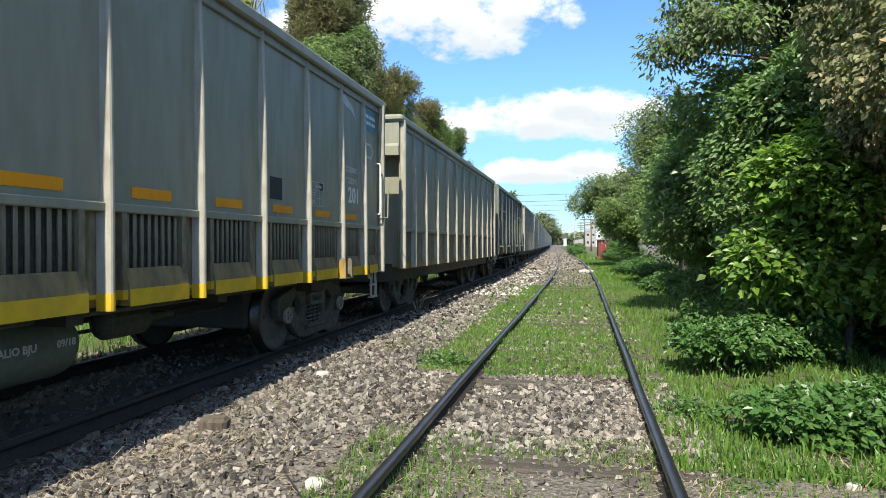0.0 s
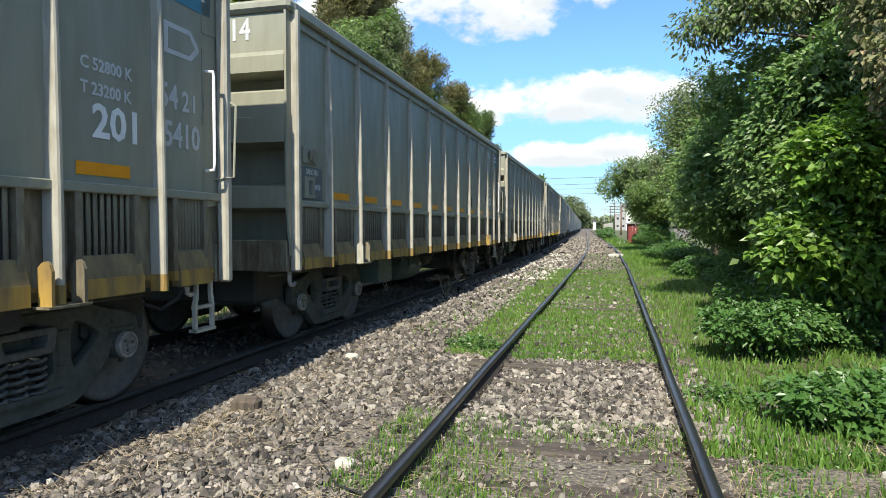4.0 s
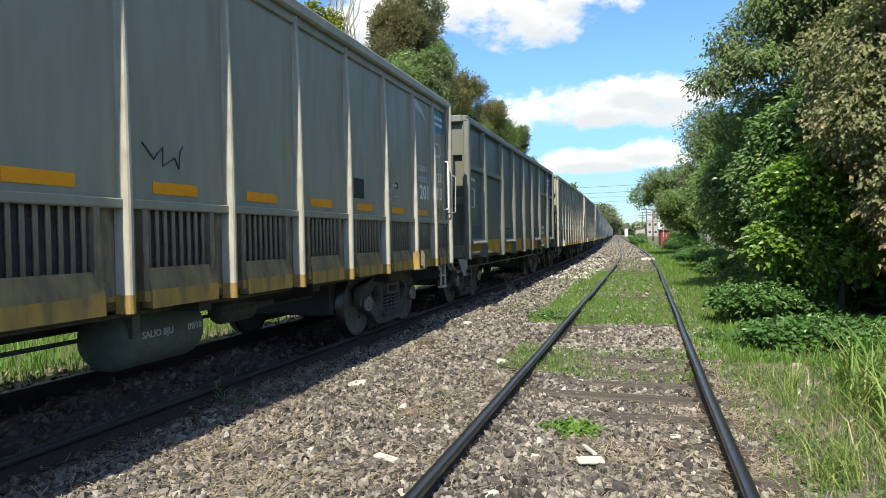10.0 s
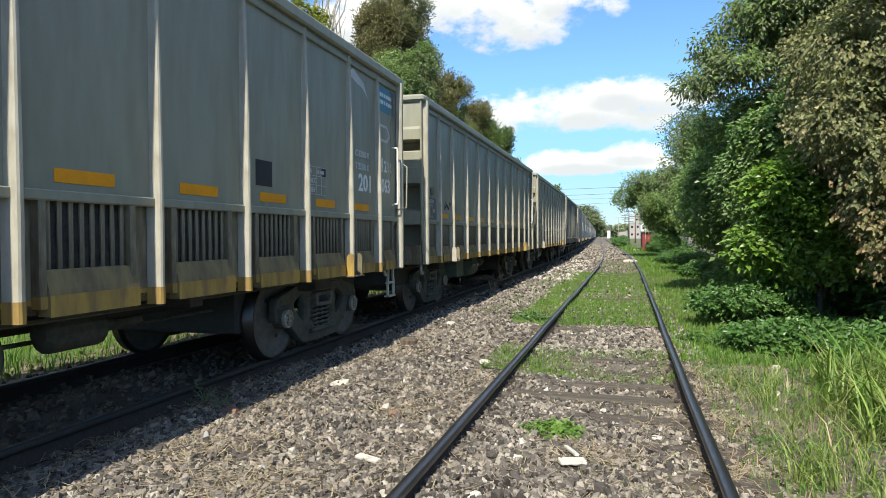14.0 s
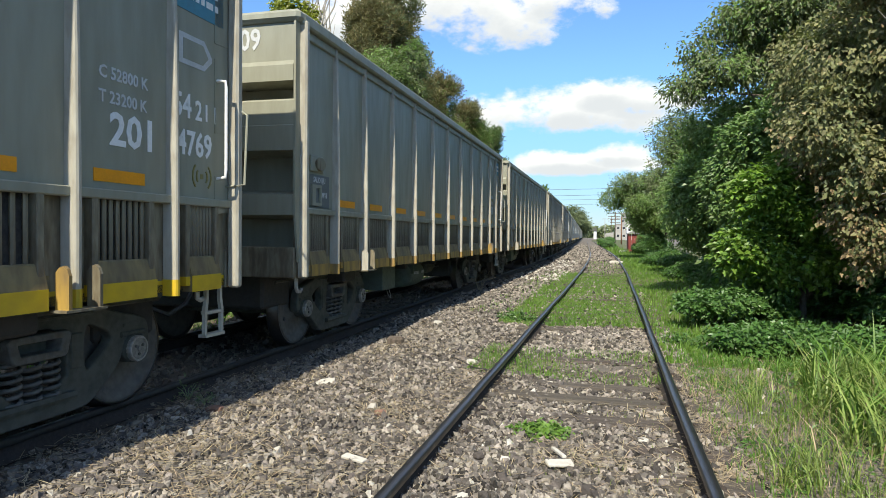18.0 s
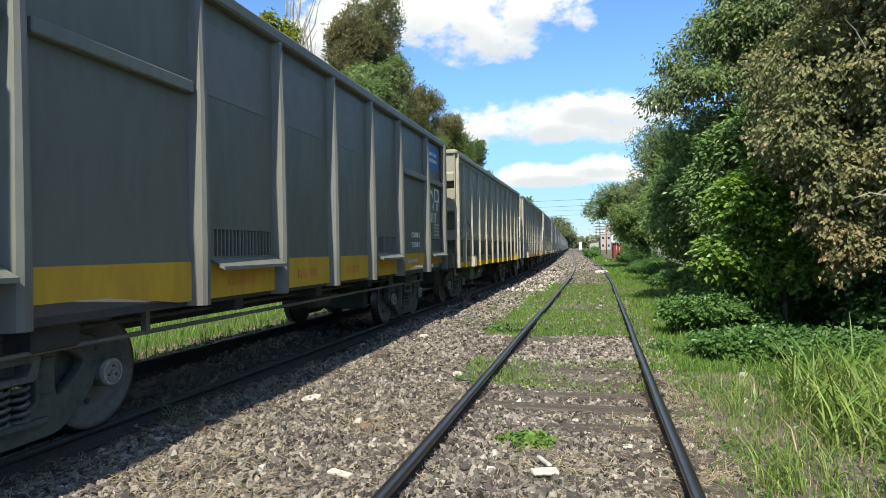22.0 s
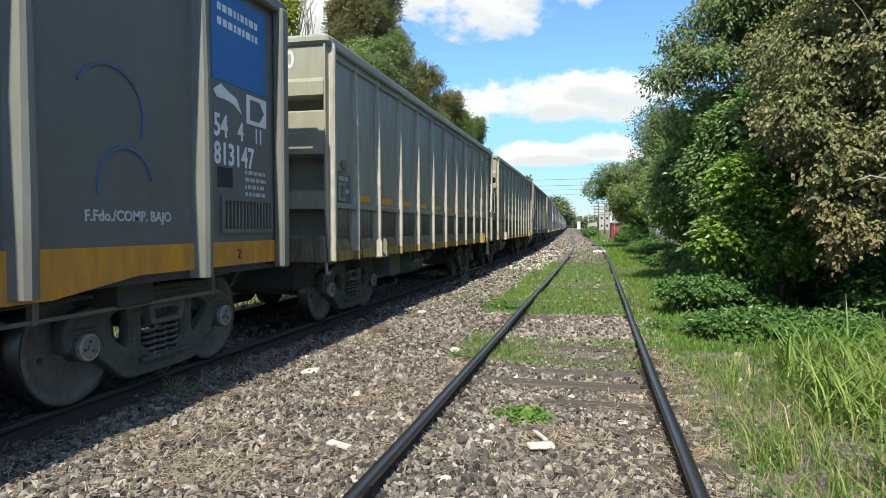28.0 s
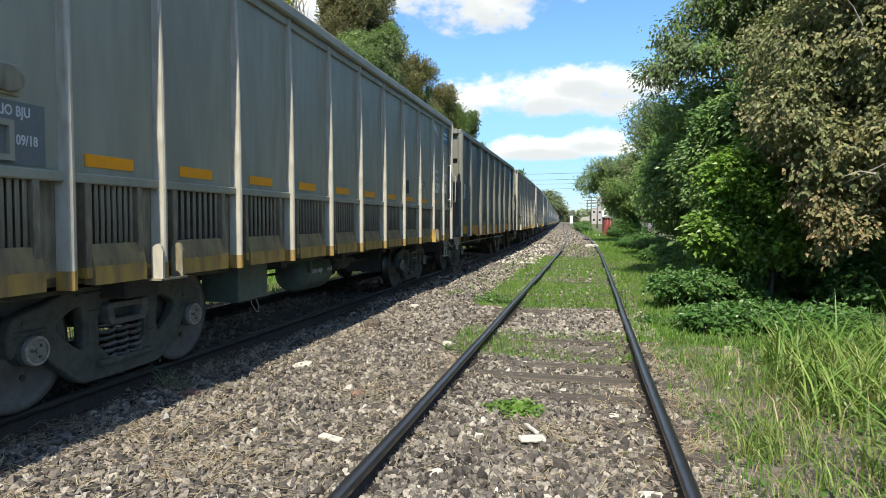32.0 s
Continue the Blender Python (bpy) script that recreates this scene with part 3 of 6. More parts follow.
def rib(sections, mat, name="post"):
    """An upright rib, lofted through (z, outer x, half width at the wall, half width outside)."""
    bm = bmesh.new()
    rings = []
    for z, xo, a, b in sections:
        nose = [(xo - b * (1 - math.cos(t)), (b + 0.004) * math.sin(t)) for t in (-1.5, -0.9, -0.3, 0.3, 0.9, 1.5)]
        rings.append([bm.verts.new((px, py, z)) for px, py in [(1.40, -a)] + nose + [(1.40, a)]])
    n = 8
    for lo, hi in zip(rings, rings[1:]):
        for i in range(n):
            bm.faces.new((lo[i], lo[(i + 1) % n], hi[(i + 1) % n], hi[i]))
    bm.faces.new(rings[0][::-1]), bm.faces.new(rings[-1])
    bmesh.ops.recalc_face_normals(bm, faces=bm.faces[:])
    return mesh_of(name, bm, mat)


WHEEL_R, BASE = 0.455, 0.91


def wheel_meshes():
    out = {}
    for s in (1, -1):
        prof = [(0.80, 0.05), (0.80, 0.345), (0.796, 0.36), (0.796, 0.44), (0.812, 0.447), (0.828, 0.424)]
        body = prof + [(0.93, 0.417), (0.93, 0.355), (0.897, 0.335), (0.872, 0.15), (0.955, 0.11), (0.955, 0.05)]
        out[s] = mesh_of("wheel", lathe([(s * a, r * 1.083) for a, r in body], "x", (0, 0, 0), 36), M_WHEEL, True)
        out[s, "tread"] = mesh_of("tread", lathe([(s * 0.7955, 0.435), (s * 0.7955, 0.479), (s * 0.812, 0.4865), (s * 0.829, 0.4615), (s * 0.9325, 0.4545), (s * 0.9325, 0.435), (s * 0.7955, 0.435)], "x", (0, 0, 0), 36, None, False), M_TREAD, True)
        out[s, "cap"] = mesh_of("axle_cap", lathe([(s * 1.08, 0.095), (s * 1.15, 0.095), (s * 1.158, 0.075), (s * 1.158, 0.02), (s * 1.172, 0.02), (s * 1.172, 0.004)], "x", (0, 0, 0), 18), M_CAPFACE)
        out[s, "ring"] = mesh_of("cap_ring", lathe([(s * 1.12, 0.085), (s * 1.12, 0.104), (s * 1.158, 0.104), (s * 1.166, 0.099), (s * 1.166, 0.085), (s * 1.12, 0.085)], "x", (0, 0, 0), 20, None, False), M_CAP)
        bolts = bmesh.new()
        for k in range(3):
            a = math.tau * k / 3
            lathe([(s * 1.158, 0.012), (s * 1.168, 0.012), (s * 1.17, 0.005)], "x", (0, 0.045 * math.cos(a), 0.045 * math.sin(a)), 6, bolts)
        out[s, "bolts"] = mesh_of("cap_bolt", bolts, M_IRON)
        holes = bmesh.new()
        for k in range(2):
            a = math.pi * k
            lathe([(s * 0.876, 0.024), (s * 0.892, 0.024)], "x", (0, 0.24 * math.cos(a), 0.24 * math.sin(a)), 10, holes)
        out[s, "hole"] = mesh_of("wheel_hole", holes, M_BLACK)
    out["axle"] = mesh_of("wheelset", lathe([(-1.1, 0.07), (-0.96, 0.07), (-0.78, 0.09), (0.78, 0.09), (0.96, 0.07), (1.1, 0.07)], "x", (0, 0, 0), 12), M_IRON)
    return out


WM = wheel_meshes()


def rounded(points, times=2):
    """Cuts the corners of a closed outline."""
    for _ in range(times):
        points = [(p[0] * (1 - k) + q[0] * k, p[1] * (1 - k) + q[1] * k) for p, q in zip(points, points[1:] + points[:1]) for k in (0.25, 0.75)]
    return points


def cast_plate(name, outlines, depth, edge, x, mat):
    """A thick plate with rounded rim from an outline and its holes in (y, z), its middle at x."""
    cu = bpy.data.curves.new(name, "CURVE")
    cu.dimensions, cu.fill_mode, cu.extrude, cu.bevel_depth, cu.bevel_resolution = "2D", "BOTH", depth / 2 - edge, edge, 1
    for pts in outlines:
        sp = cu.splines.new("POLY")
        sp.points.add(len(pts) - 1)
        for q, (py, pz) in zip(sp.points, pts):
            q.co = (py, pz, 0, 1)
        sp.use_cyclic_u = True
    tmp = bpy.data.objects.new(name, cu)
    me = bpy.data.meshes.new_from_object(tmp)
    bpy.data.objects.remove(tmp)
    bpy.data.curves.remove(cu)
    me.transform(Matrix(((0, 0, 1, x), (1, 0, 0, 0), (0, 1, 0, 0), (0, 0, 0, 1))))
    me.materials.clear()
    me.materials.append(mat)
    return me


def side_frame(s):
    """Cast bogie side frame: arched top, sloping lower members, two windows, the spring opening and the journal boxes."""
    right = [(0.50, 0.845), (0.74, 0.75), (0.98, 0.70), (1.07, 0.66), (1.09, 0.46), (1.05, 0.42), (1.02, 0.50), (0.80, 0.50), (0.76, 0.36), (0.62, 0.25), (0.48, 0.13), (0.36, 0.11)]
    outer = rounded(right + [(-y, z) for y, z in right[::-1]])
    hole = [(0.41, 0.73), (0.56, 0.69), (0.71, 0.60), (0.68, 0.52), (0.52, 0.39), (0.41, 0.33)]
    outlines = [outer, rounded(hole), rounded([(-y, z) for y, z in hole]), rounded([(-0.28, 0.73), (0.28, 0.73), (0.28, 0.24), (-0.28, 0.24)], 1)]
    me = cast_plate("side_frame", outlines, 0.10, 0.014, s * 1.05, M_IRON)
    bm = bmesh.new()
    bm.from_mesh(me)
    bpy.data.meshes.remove(me)
    for m in (1, -1):
        lathe([(s * 0.985, 0.115), (s * 1.10, 0.115), (s * 1.125, 0.108), (s * 1.13, 0.10)], "x", (0, m * BASE, WHEEL_R), 18, bm)
        block(*sorted((s * 0.99, s * 1.115)), *sorted((m * 0.77, m * 1.05)), 0.555, 0.60, bm, edge=0.012)
        block(*sorted((s * 1.09, s * 1.108)), *sorted((m * 0.80, m * 0.98)), 0.635, 0.665, bm)
        block(*sorted((s * 1.08, s * 1.112)), *sorted((m * 0.285, m * 0.40)), 0.40, 0.66, bm, edge=0.01)
    prism([(s * 0.98, 0.20), (s * 1.14, 0.205), (s * 1.15, 0.225), (s * 1.14, 0.255), (s * 0.98, 0.255)], "y", -0.31, 0.31, bm)
    block(*sorted((s * 1.09, s * 1.115)), -0.50, 0.50, 0.775, 0.80, bm, edge=0.006)
    return bm


def bogie_meshes():
    out = {"frame": mesh_of("bogie_frame", block(-1.0, 1.0, -0.17, 0.17, 0.48, 0.66, edge=0.03), M_IRON)}
    for s in (1, -1):
        out[s] = mesh_of("side_frame", side_frame(s), M_IRON)
    coil = bmesh.new()
    turns, per = 5, 10
    rod([(0.062 * math.cos(math.tau * k / per), 0.062 * math.sin(math.tau * k / per), 0.262 + 0.265 * k / (turns * per)) for k in range(turns * per + 1)], 0.015, 6, coil)
    lathe([(0.256, 0.04), (0.256, 0.078), (0.268, 0.078), (0.268, 0.04)], "z", (0, 0, 0), 12, coil)
    out["spring"] = mesh_of("coil_spring", coil, M_SPRING, True)
    cut = lambda w0, w1, lo, hi, c: [(-w0, hi - c), (-w0 + c, hi), (w0 - c, hi), (w0, hi - c), (w1, lo + c), (w1 - c, lo), (-w1 + c, lo), (-w1, lo + c)]
    box = [cut(0.24, 0.21, 0.53, 0.69, 0.02), cut(0.185, 0.16, 0.56, 0.66, 0.012)]
    out["bolster"] = cast_plate("bolster_end", box, 0.16, 0.01, 1.08, M_SPRING)
    out["shoe"] = mesh_of("brake_shoe", prism([(0.38, 0.34), (0.44, 0.30), (0.45, 0.56), (0.40, 0.52)], "x", 0.80, 0.92), M_IRON)
    return out


BM = bogie_meshes()


def add_bogie(wagon, yc, detail=True):
    f = part("bogie_frame", BM["frame"], None, wagon, "dark cast bogie bolster and side frames")
    f.location = (0, yc, 0)
    for s in (1, -1):
        part("side_frame", BM[s], None, f).location = (-0.05 * s, 0, 0)
    if detail:
        part("bolster_end", BM["bolster"], None, f).location = (-0.05, 0, 0)
        part("brake_shoe", BM["shoe"], None, f)
        for dy in (-0.15, 0.0, 0.15):
            part("coil_spring", BM["spring"], None, f).location = (1.01, dy, 0)
    sets = []
    for m in (-1, 1):
        w_ = part("wheelset", WM["axle"], None, wagon, "steel axle with two wheels")
        w_.location = (0, yc + m * BASE, WHEEL_R)
        for s in (1, -1):
            part("wheel", WM[s], None, w_)
            if s > 0 or detail:
                part("wheel_tread", WM[s, "tread"], None, w_, "shiny worn wheel tread")
            if detail and s > 0:
                part("axle_cap", WM[s, "cap"], None, w_, "dusty grey round axle cap").location = (-0.05, 0, 0)
                part("cap_ring", WM[s, "ring"], None, w_, "pale rim of the axle cap").location = (-0.05, 0, 0)
        if detail:
            bolts = tagged(part("cap_bolts", WM[1, "bolts"], None, w_), kind="stuff")
            bolts.location = (-0.05, 0, 0)
            part("wheel_hole", WM[1, "hole"], None, w_)
        sets.append(w_)
    return sets


A_LEN = 12.6
A_POSTS = [0.06, 0.94]
A_POSTS += [1.86 + 1.12 * k for k in range(9)]
A_POSTS += [A_LEN - 0.85, A_LEN - 0.06]
A_POSTS = [p - A_LEN / 2 for p in A_POSTS]
B_LEN = 12.14
B_POSTS = [p - B_LEN / 2 for p in (0.08, 1.45, 3.23, 4.65, 6.07, 7.49, 8.91, 10.69, 12.06)]


def coupler(wagon, half):
    for s in (1, -1):
        bm = block(-0.11, 0.11, *sorted((s * (half - 0.1), s * (half + 0.40))), 0.72, 0.94, edge=0.02)
        block(-0.19, 0.19, *sorted((s * (half + 0.36), s * (half + 0.60))), 0.66, 1.0, bm, edge=0.05)
        part("coupler", bm, M_IRON, wagon, "heavy automatic coupler")
        hose = [(0.32, s * half, 0.86), (0.32, s * (half + 0.2), 0.62), (0.28, s * (half + 0.42), 0.52), (0.2, s * (half + 0.58), 0.60)]
        part("brake_hose", rod(hose, 0.022, 7), M_BLACK, wagon)


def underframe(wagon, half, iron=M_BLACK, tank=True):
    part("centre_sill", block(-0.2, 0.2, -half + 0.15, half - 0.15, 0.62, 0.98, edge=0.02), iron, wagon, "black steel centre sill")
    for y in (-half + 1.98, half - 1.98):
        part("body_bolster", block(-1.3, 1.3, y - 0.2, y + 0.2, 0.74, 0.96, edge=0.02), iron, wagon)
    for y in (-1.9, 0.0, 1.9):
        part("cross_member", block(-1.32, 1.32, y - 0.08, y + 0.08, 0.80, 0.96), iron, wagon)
    # blocks added in place of unseen rigging, to keep light from the underside
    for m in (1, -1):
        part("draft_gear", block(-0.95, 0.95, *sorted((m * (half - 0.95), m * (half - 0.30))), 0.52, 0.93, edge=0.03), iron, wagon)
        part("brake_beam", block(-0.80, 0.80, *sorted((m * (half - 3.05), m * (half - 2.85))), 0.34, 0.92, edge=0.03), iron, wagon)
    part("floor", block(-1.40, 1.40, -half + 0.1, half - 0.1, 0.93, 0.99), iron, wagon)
    if tank:
        part("air_tank", lathe([(-0.54, 0.10), (-0.50, 0.21), (-0.45, 0.25), (-0.38, 0.265), (0.38, 0.265), (0.45, 0.25), (0.50, 0.21), (0.54, 0.10)], "y", (0.70, 0.0, 0.60), 24), M_GREENBOX, wagon, "grey-green air reservoir", True)
    part("brake_cylinder", lathe([(-0.3, 0.07), (-0.25, 0.14), (0.2, 0.14), (0.25, 0.05), (0.7, 0.03)], "y", (0.75, 1.2, 0.68), 14), M_IRON, wagon)
    if tank:
        part("equipment_box", block(0.70, 1.15, -2.62, -1.98, 0.47, 0.90, edge=0.012), M_GREENBOX, wagon, "green-grey equipment box")
        part("wire_loop", rod([(1.10, -2.28, 0.48), (1.12, -2.30, 0.42), (1.13, -2.22, 0.33), (1.13, -2.16, 0.31), (1.12, -2.14, 0.38), (1.10, -2.18, 0.48)], 0.006, 5), M_CAP, wagon, "thin hanging wire loop")
        part("tank_strap", block(0.66, 0.985, -0.44, -0.36, 0.62, 0.93), M_GREENBOX, wagon)
    part("brake_rod", rod([(0.5, -half + 2.3, 0.6), (0.5, half - 2.3, 0.6)], 0.018, 6), M_IRON, wagon)
    part("pipe", rod([(1.05, -half + 0.4, 0.83), (1.05, half - 0.4, 0.83)], 0.02, 6), M_IRON, wagon)


def hook(wagon, y):
    part("tow_hook", rod([(1.38, y, 0.90), (1.38, y, 0.80), (1.38, y + 0.03, 0.76), (1.38, y + 0.09, 0.755), (1.38, y + 0.12, 0.78)], 0.022, 7), M_CAP, wagon, "pale bent steel hook")


def step(wagon, y):
    bm = bmesh.new()
    for m in (1, -1):
        prism([(y + m * a, z) for a, z in ((0.08, 0.93), (0.11, 0.93), (0.11, 0.83), (0.13, 0.74), (0.13, 0.52), (0.10, 0.52), (0.10, 0.72), (0.08, 0.81))], "x", 1.395, 1.425, bm)
    block(1.37, 1.425, y - 0.11, y + 0.11, 0.705, 0.73, bm)
    block(1.36, 1.44, y - 0.13, y + 0.13, 0.515, 0.54, bm)
    rod([(1.38, y - 0.08, 0.84), (1.40, y - 0.16, 0.83), (1.40, y - 0.20, 0.85), (1.40, y - 0.20, 0.90)], 0.02, 6, bm)
    part("foot_step", bm, M_POST, wagon, "pale steel foot step")


def grab(wagon, y, z0, z1, x=1.44):
    part("grab_handle", rod([(x, y, z0), (x + 0.08, y, z0 + 0.01), (x + 0.085, y, z0 + 0.06), (x + 0.085, y, z1 - 0.06), (x + 0.08, y, z1 - 0.01), (x, y, z1)], 0.013, 6), M_WHITE, wagon, "white steel grab handle")


def ribbed_wagon(yellow, label, full=True):
    """Grey gondola: ribbed sides, grilles with chutes along the bottom, beamed end walls."""
    half = A_LEN / 2
    wg = tagged(new("freight_wagon"), label, "freight wagon", "wagons of the freight train")
    for s in (1, -1):
        a, b = sorted((s * 1.40, s * 1.425))
        part("side_wall", block(a, b, -half + 0.05, half - 0.05, 1.63, 3.62), M_BODY, wg)
        a, b = sorted((s * 1.37, s * 1.395))
        part("lower_wall", block(a, b, -half + 0.05, half - 0.05, 0.93, 1.63), M_BODYLOW, wg, "grimy lower side sheet")
        a, b = sorted((s * 1.36, s * 1.515))
        part("top_chord", block(a, b, -half, half, 3.58, 3.71, edge=0.02), M_POST if s < 0 else M_BODY, wg)
        a, b = sorted((s * 1.395, s * 1.47))
        part("chord_lip", block(*sorted((s * 1.42, s * 1.455)), -half + 0.1, half - 0.1, 3.49, 3.58, edge=0.008), M_BODY, wg)
        part("waist_rail", block(a, b, -half + 0.05, half - 0.05, 1.60, 1.665, edge=0.008), M_BODY, wg)
    post = rib([(0.91, 1.512, 0.036, 0.024), (1.5, 1.515, 0.036, 0.024), (2.5, 1.505, 0.032, 0.021), (3.2, 1.487, 0.028, 0.018), (3.59, 1.475, 0.026, 0.017)], M_POST)
    corner = mesh_of("corner_post", block(1.43, 1.535, -0.042, 0.042, 0.91, 3.63, edge=0.018), M_POST)
    band = rib([(0.906, 1.5155, 0.039, 0.027), (1.03, 1.5155, 0.039, 0.027)], yellow, "yellow_band")
    for i, y in enumerate(A_POSTS):
        end = i in (0, len(A_POSTS) - 1)
        p = part("corner_post" if end else "post", corner if end else post, None, wg)
        p.location = (0, y, 0)
        if full:
            if not end:
                part("yellow_band", band, None, p, "yellow painted rib foot")
            q = part("corner_post" if end else "post", corner if end else post, None, wg)
            q.matrix_basis = pose(0, y, 0, 0, 0, 180)
    for s in (-1, 1):
        yy = lambda a, b: sorted((s * a, s * b))
        out = lambda pts: [(s * (half + a), z) for a, z in pts]
        part("end_wall", block(-1.36, 1.36, *yy(half - 0.30, half - 0.27), 0.93, 3.62), M_BODY, wg)
        part("end_top_plate", prism(out([(0.08, 2.985), (0.08, 3.15), (0.05, 3.20), (0.05, 3.62), (-0.28, 3.62), (-0.28, 2.97)]), "x", -1.43, 1.43), M_BODY, wg)
        part("end_chord", block(-1.51, 1.51, *yy(half - 0.13, half + 0.11), 3.60, 3.72, edge=0.035), M_BODY, wg)
        if full:
            part("end_beam", prism(out([(0.045, 2.80), (0.06, 2.78), (0.06, 2.53), (0.08, 2.52), (0.08, 2.26), (-0.28, 2.22), (-0.28, 2.84)]), "x", -1.43, 1.43), M_BODY, wg)
            part("end_beam", prism(out([(0.08, 1.80), (0.08, 1.58), (-0.28, 1.54), (-0.28, 1.86)]), "x", -1.43, 1.43), M_BODY, wg)
            part("end_apron", block(-1.42, 1.42, *yy(half - 0.10, half + 0.03), 0.91, 1.24, edge=0.01), M_BODYLOW, wg)
            for m in (1, -1):
                part("corner_gusset", prism(out([(-0.06, 3.60), (0.083, 3.60), (0.083, 1.60), (0.0, 1.08), (-0.06, 1.05)]), "x", *sorted((m * 1.436, m * 1.46))), M_BODY, wg)
    if not full:
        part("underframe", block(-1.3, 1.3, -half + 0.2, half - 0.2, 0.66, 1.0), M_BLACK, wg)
        for s in (-1, 1):
            part("sill_paint", block(s * 1.40 - 0.01, s * 1.40 + 0.01, -half + 0.1, half - 0.1, 0.9, 1.0), yellow, wg)
        for y in (-half + 1.98, half - 1.98):
            add_bogie(wg, y, False)
        return wg
    sizes = {}
    for i in range(len(A_POSTS) - 1):
        gap = round(A_POSTS[i + 1] - A_POSTS[i], 2)
        yc = (A_POSTS[i] + A_POSTS[i + 1]) / 2
        if gap not in sizes:
            o, wd = -0.03, gap - 0.46
            lo, hi = o - wd / 2, o + wd / 2
            jamb = mesh_of("jamb", block(1.385, 1.465, -0.025, 0.025, 0.97, 1.605, edge=0.006), M_BODYLOW)
            bar = mesh_of("grille_bar", rod([(1.422, 0, 1.192), (1.422, 0, 1.605)], 0.016, 6), M_BODYLOW)
            ch = prism([(1.39, 1.195), (1.44, 1.195), (1.45, 1.185), (1.455, 1.16), (1.475, 1.08), (1.485, 1.02), (1.485, 0.92), (1.39, 0.92)], "y", lo - 0.002, hi + 0.055)
            feet = block(1.4855, 1.488, lo - 0.002, hi + 0.055, 0.918, 1.045)
            for yj in (lo - 0.025, hi + 0.025):
                block(1.384, 1.4675, yj - 0.0265, yj + 0.0265, 0.968, 1.04, feet)
            for yj in (lo - 0.115, hi + 0.115):
                for zj in (0.985, 1.045, 1.105):
                    block(1.394, 1.412, yj - 0.016, yj + 0.016, zj - 0.012, zj + 0.012, ch)
            sizes[gap] = (jamb, bar, lo, hi, mesh_of("vent", block(1.388, 1.405, lo, hi, 1.16, 1.605), M_VENTSHADE),
                          mesh_of("chute", ch, M_CHUTE), mesh_of("sill_paint", feet, yellow))
        jamb, bar, lo, hi, backing, ch, pt = sizes[gap]
        v = part("vent", backing, None, wg, "dark vent opening with upright bars")
        v.location = (0, yc, 0)
        part("jamb", jamb, None, v).location = (0, lo - 0.025, 0)
        part("jamb", jamb, None, v).location = (0, hi + 0.025, 0)
        for k in range(8):
            part("grille_bar", bar, None, v).location = (0, lo + (hi - lo) * (k + 0.5) / 8, 0)
        c = part("chute", ch, None, wg, "sloping chute under the vent")
        c.location = (0, yc, 0)
        part("sill_paint", pt, None, c, "yellow painted sill")
        if 1 <= i <= len(A_POSTS) - 3:
            plate("reflective_strip", 1.426, yc - 0.27, yc + 0.20, 1.715, 1.80, M_STRIPE, wg, "amber reflective strip")
    part("low_paint", block(1.396, 1.40, -half + 0.1, half - 0.1, 0.932, 1.02), yellow, wg, "yellow painted lower edge")
    underframe(wg, half)
    coupler(wg, half)
    hook(wg, -half + 0.1)
    lettering("SALIO BJU", 0.08, M_FADED, wg, on_side(0.966, -0.32, 0.60))
    lettering("09/18", 0.08, M_FADED, wg, on_side(0.966, 0.22, 0.60))
    step(wg, half - 0.27)
    grab(wg, half - 0.26, 1.84, 2.66)
    for yb, mt in ((-half + 1.86, M_POST), (half - 1.79, M_YELLOW)):
        for dy in (-0.12, 0.12):
            lug = prism([(1.47, 0.915), (1.57, 0.915), (1.57, 1.12), (1.555, 1.16), (1.53, 1.18), (1.50, 1.17), (1.47, 1.14)], "y", yb + dy - 0.012, yb + dy + 0.012)
            part("lashing_lug", lug, mt if dy < 0 else M_BODYLOW, wg, "upright steel lashing lug")
        part("lug_base", block(1.46, 1.58, yb - 0.16, yb + 0.16, 0.90, 0.915), M_BODYLOW, wg)
    part("corner_handle", rod([(1.40, half - 0.12, 1.78), (1.60, half - 0.10, 1.80), (1.60, half - 0.06, 2.40), (1.50, half - 0.02, 2.46)], 0.011, 6), M_BODY, wg)
    # builder's plate and label holder in the rear bay
    y = -half + 0.50
    mount = part("plate_mount", block(1.424, 1.45, y - 0.19, y + 0.13, 2.08, 2.26, edge=0.008), M_BODY, wg)
    oval = lathe([(1.45, 0.078), (1.468, 0.078), (1.472, 0.07)], "x", (0, 0, 0), 20)
    for v in oval.verts:
        v.co = Vector((v.co.x, v.co.y * 1.5 + y + 0.02, v.co.z + 2.17))
    part("maker_plate", oval, M_BODYLOW, mount, "oval cast plate")
    plate("stencil_panel", 1.426, y - 0.19, y + 0.31, 1.68, 2.05, M_PANELBLUE, wg, "slate stencil panel")
    lettering("SALIO BJU", 0.085, M_FADED, wg, on_side(1.4305, y - 0.10, 1.965) @ Matrix.Diagonal((0.8, 1, 1, 1)))
    lettering("09/18", 0.085, M_FADED, wg, on_side(1.4305, y + 0.10, 1.80) @ Matrix.Diagonal((0.8, 1, 1, 1)))
    holder = bmesh.new()
    for a, b, c, d in ((y - 0.17, y + 0.07, 1.90, 1.935), (y - 0.17, y + 0.07, 1.70, 1.735), (y - 0.17, y - 0.08, 1.735, 1.90), (y + 0.035, y + 0.07, 1.735, 1.90)):
        block(1.43, 1.455, a, b, c, d, holder)
    part("label_holder", holder, M_BODY, wg)
    # stencilling at the leading end
    q = half
    plate("sign_panel", 1.426, q - 0.77, q - 0.16, 3.12, 3.46, M_TEAL, wg, "faded teal sign with pale writing")
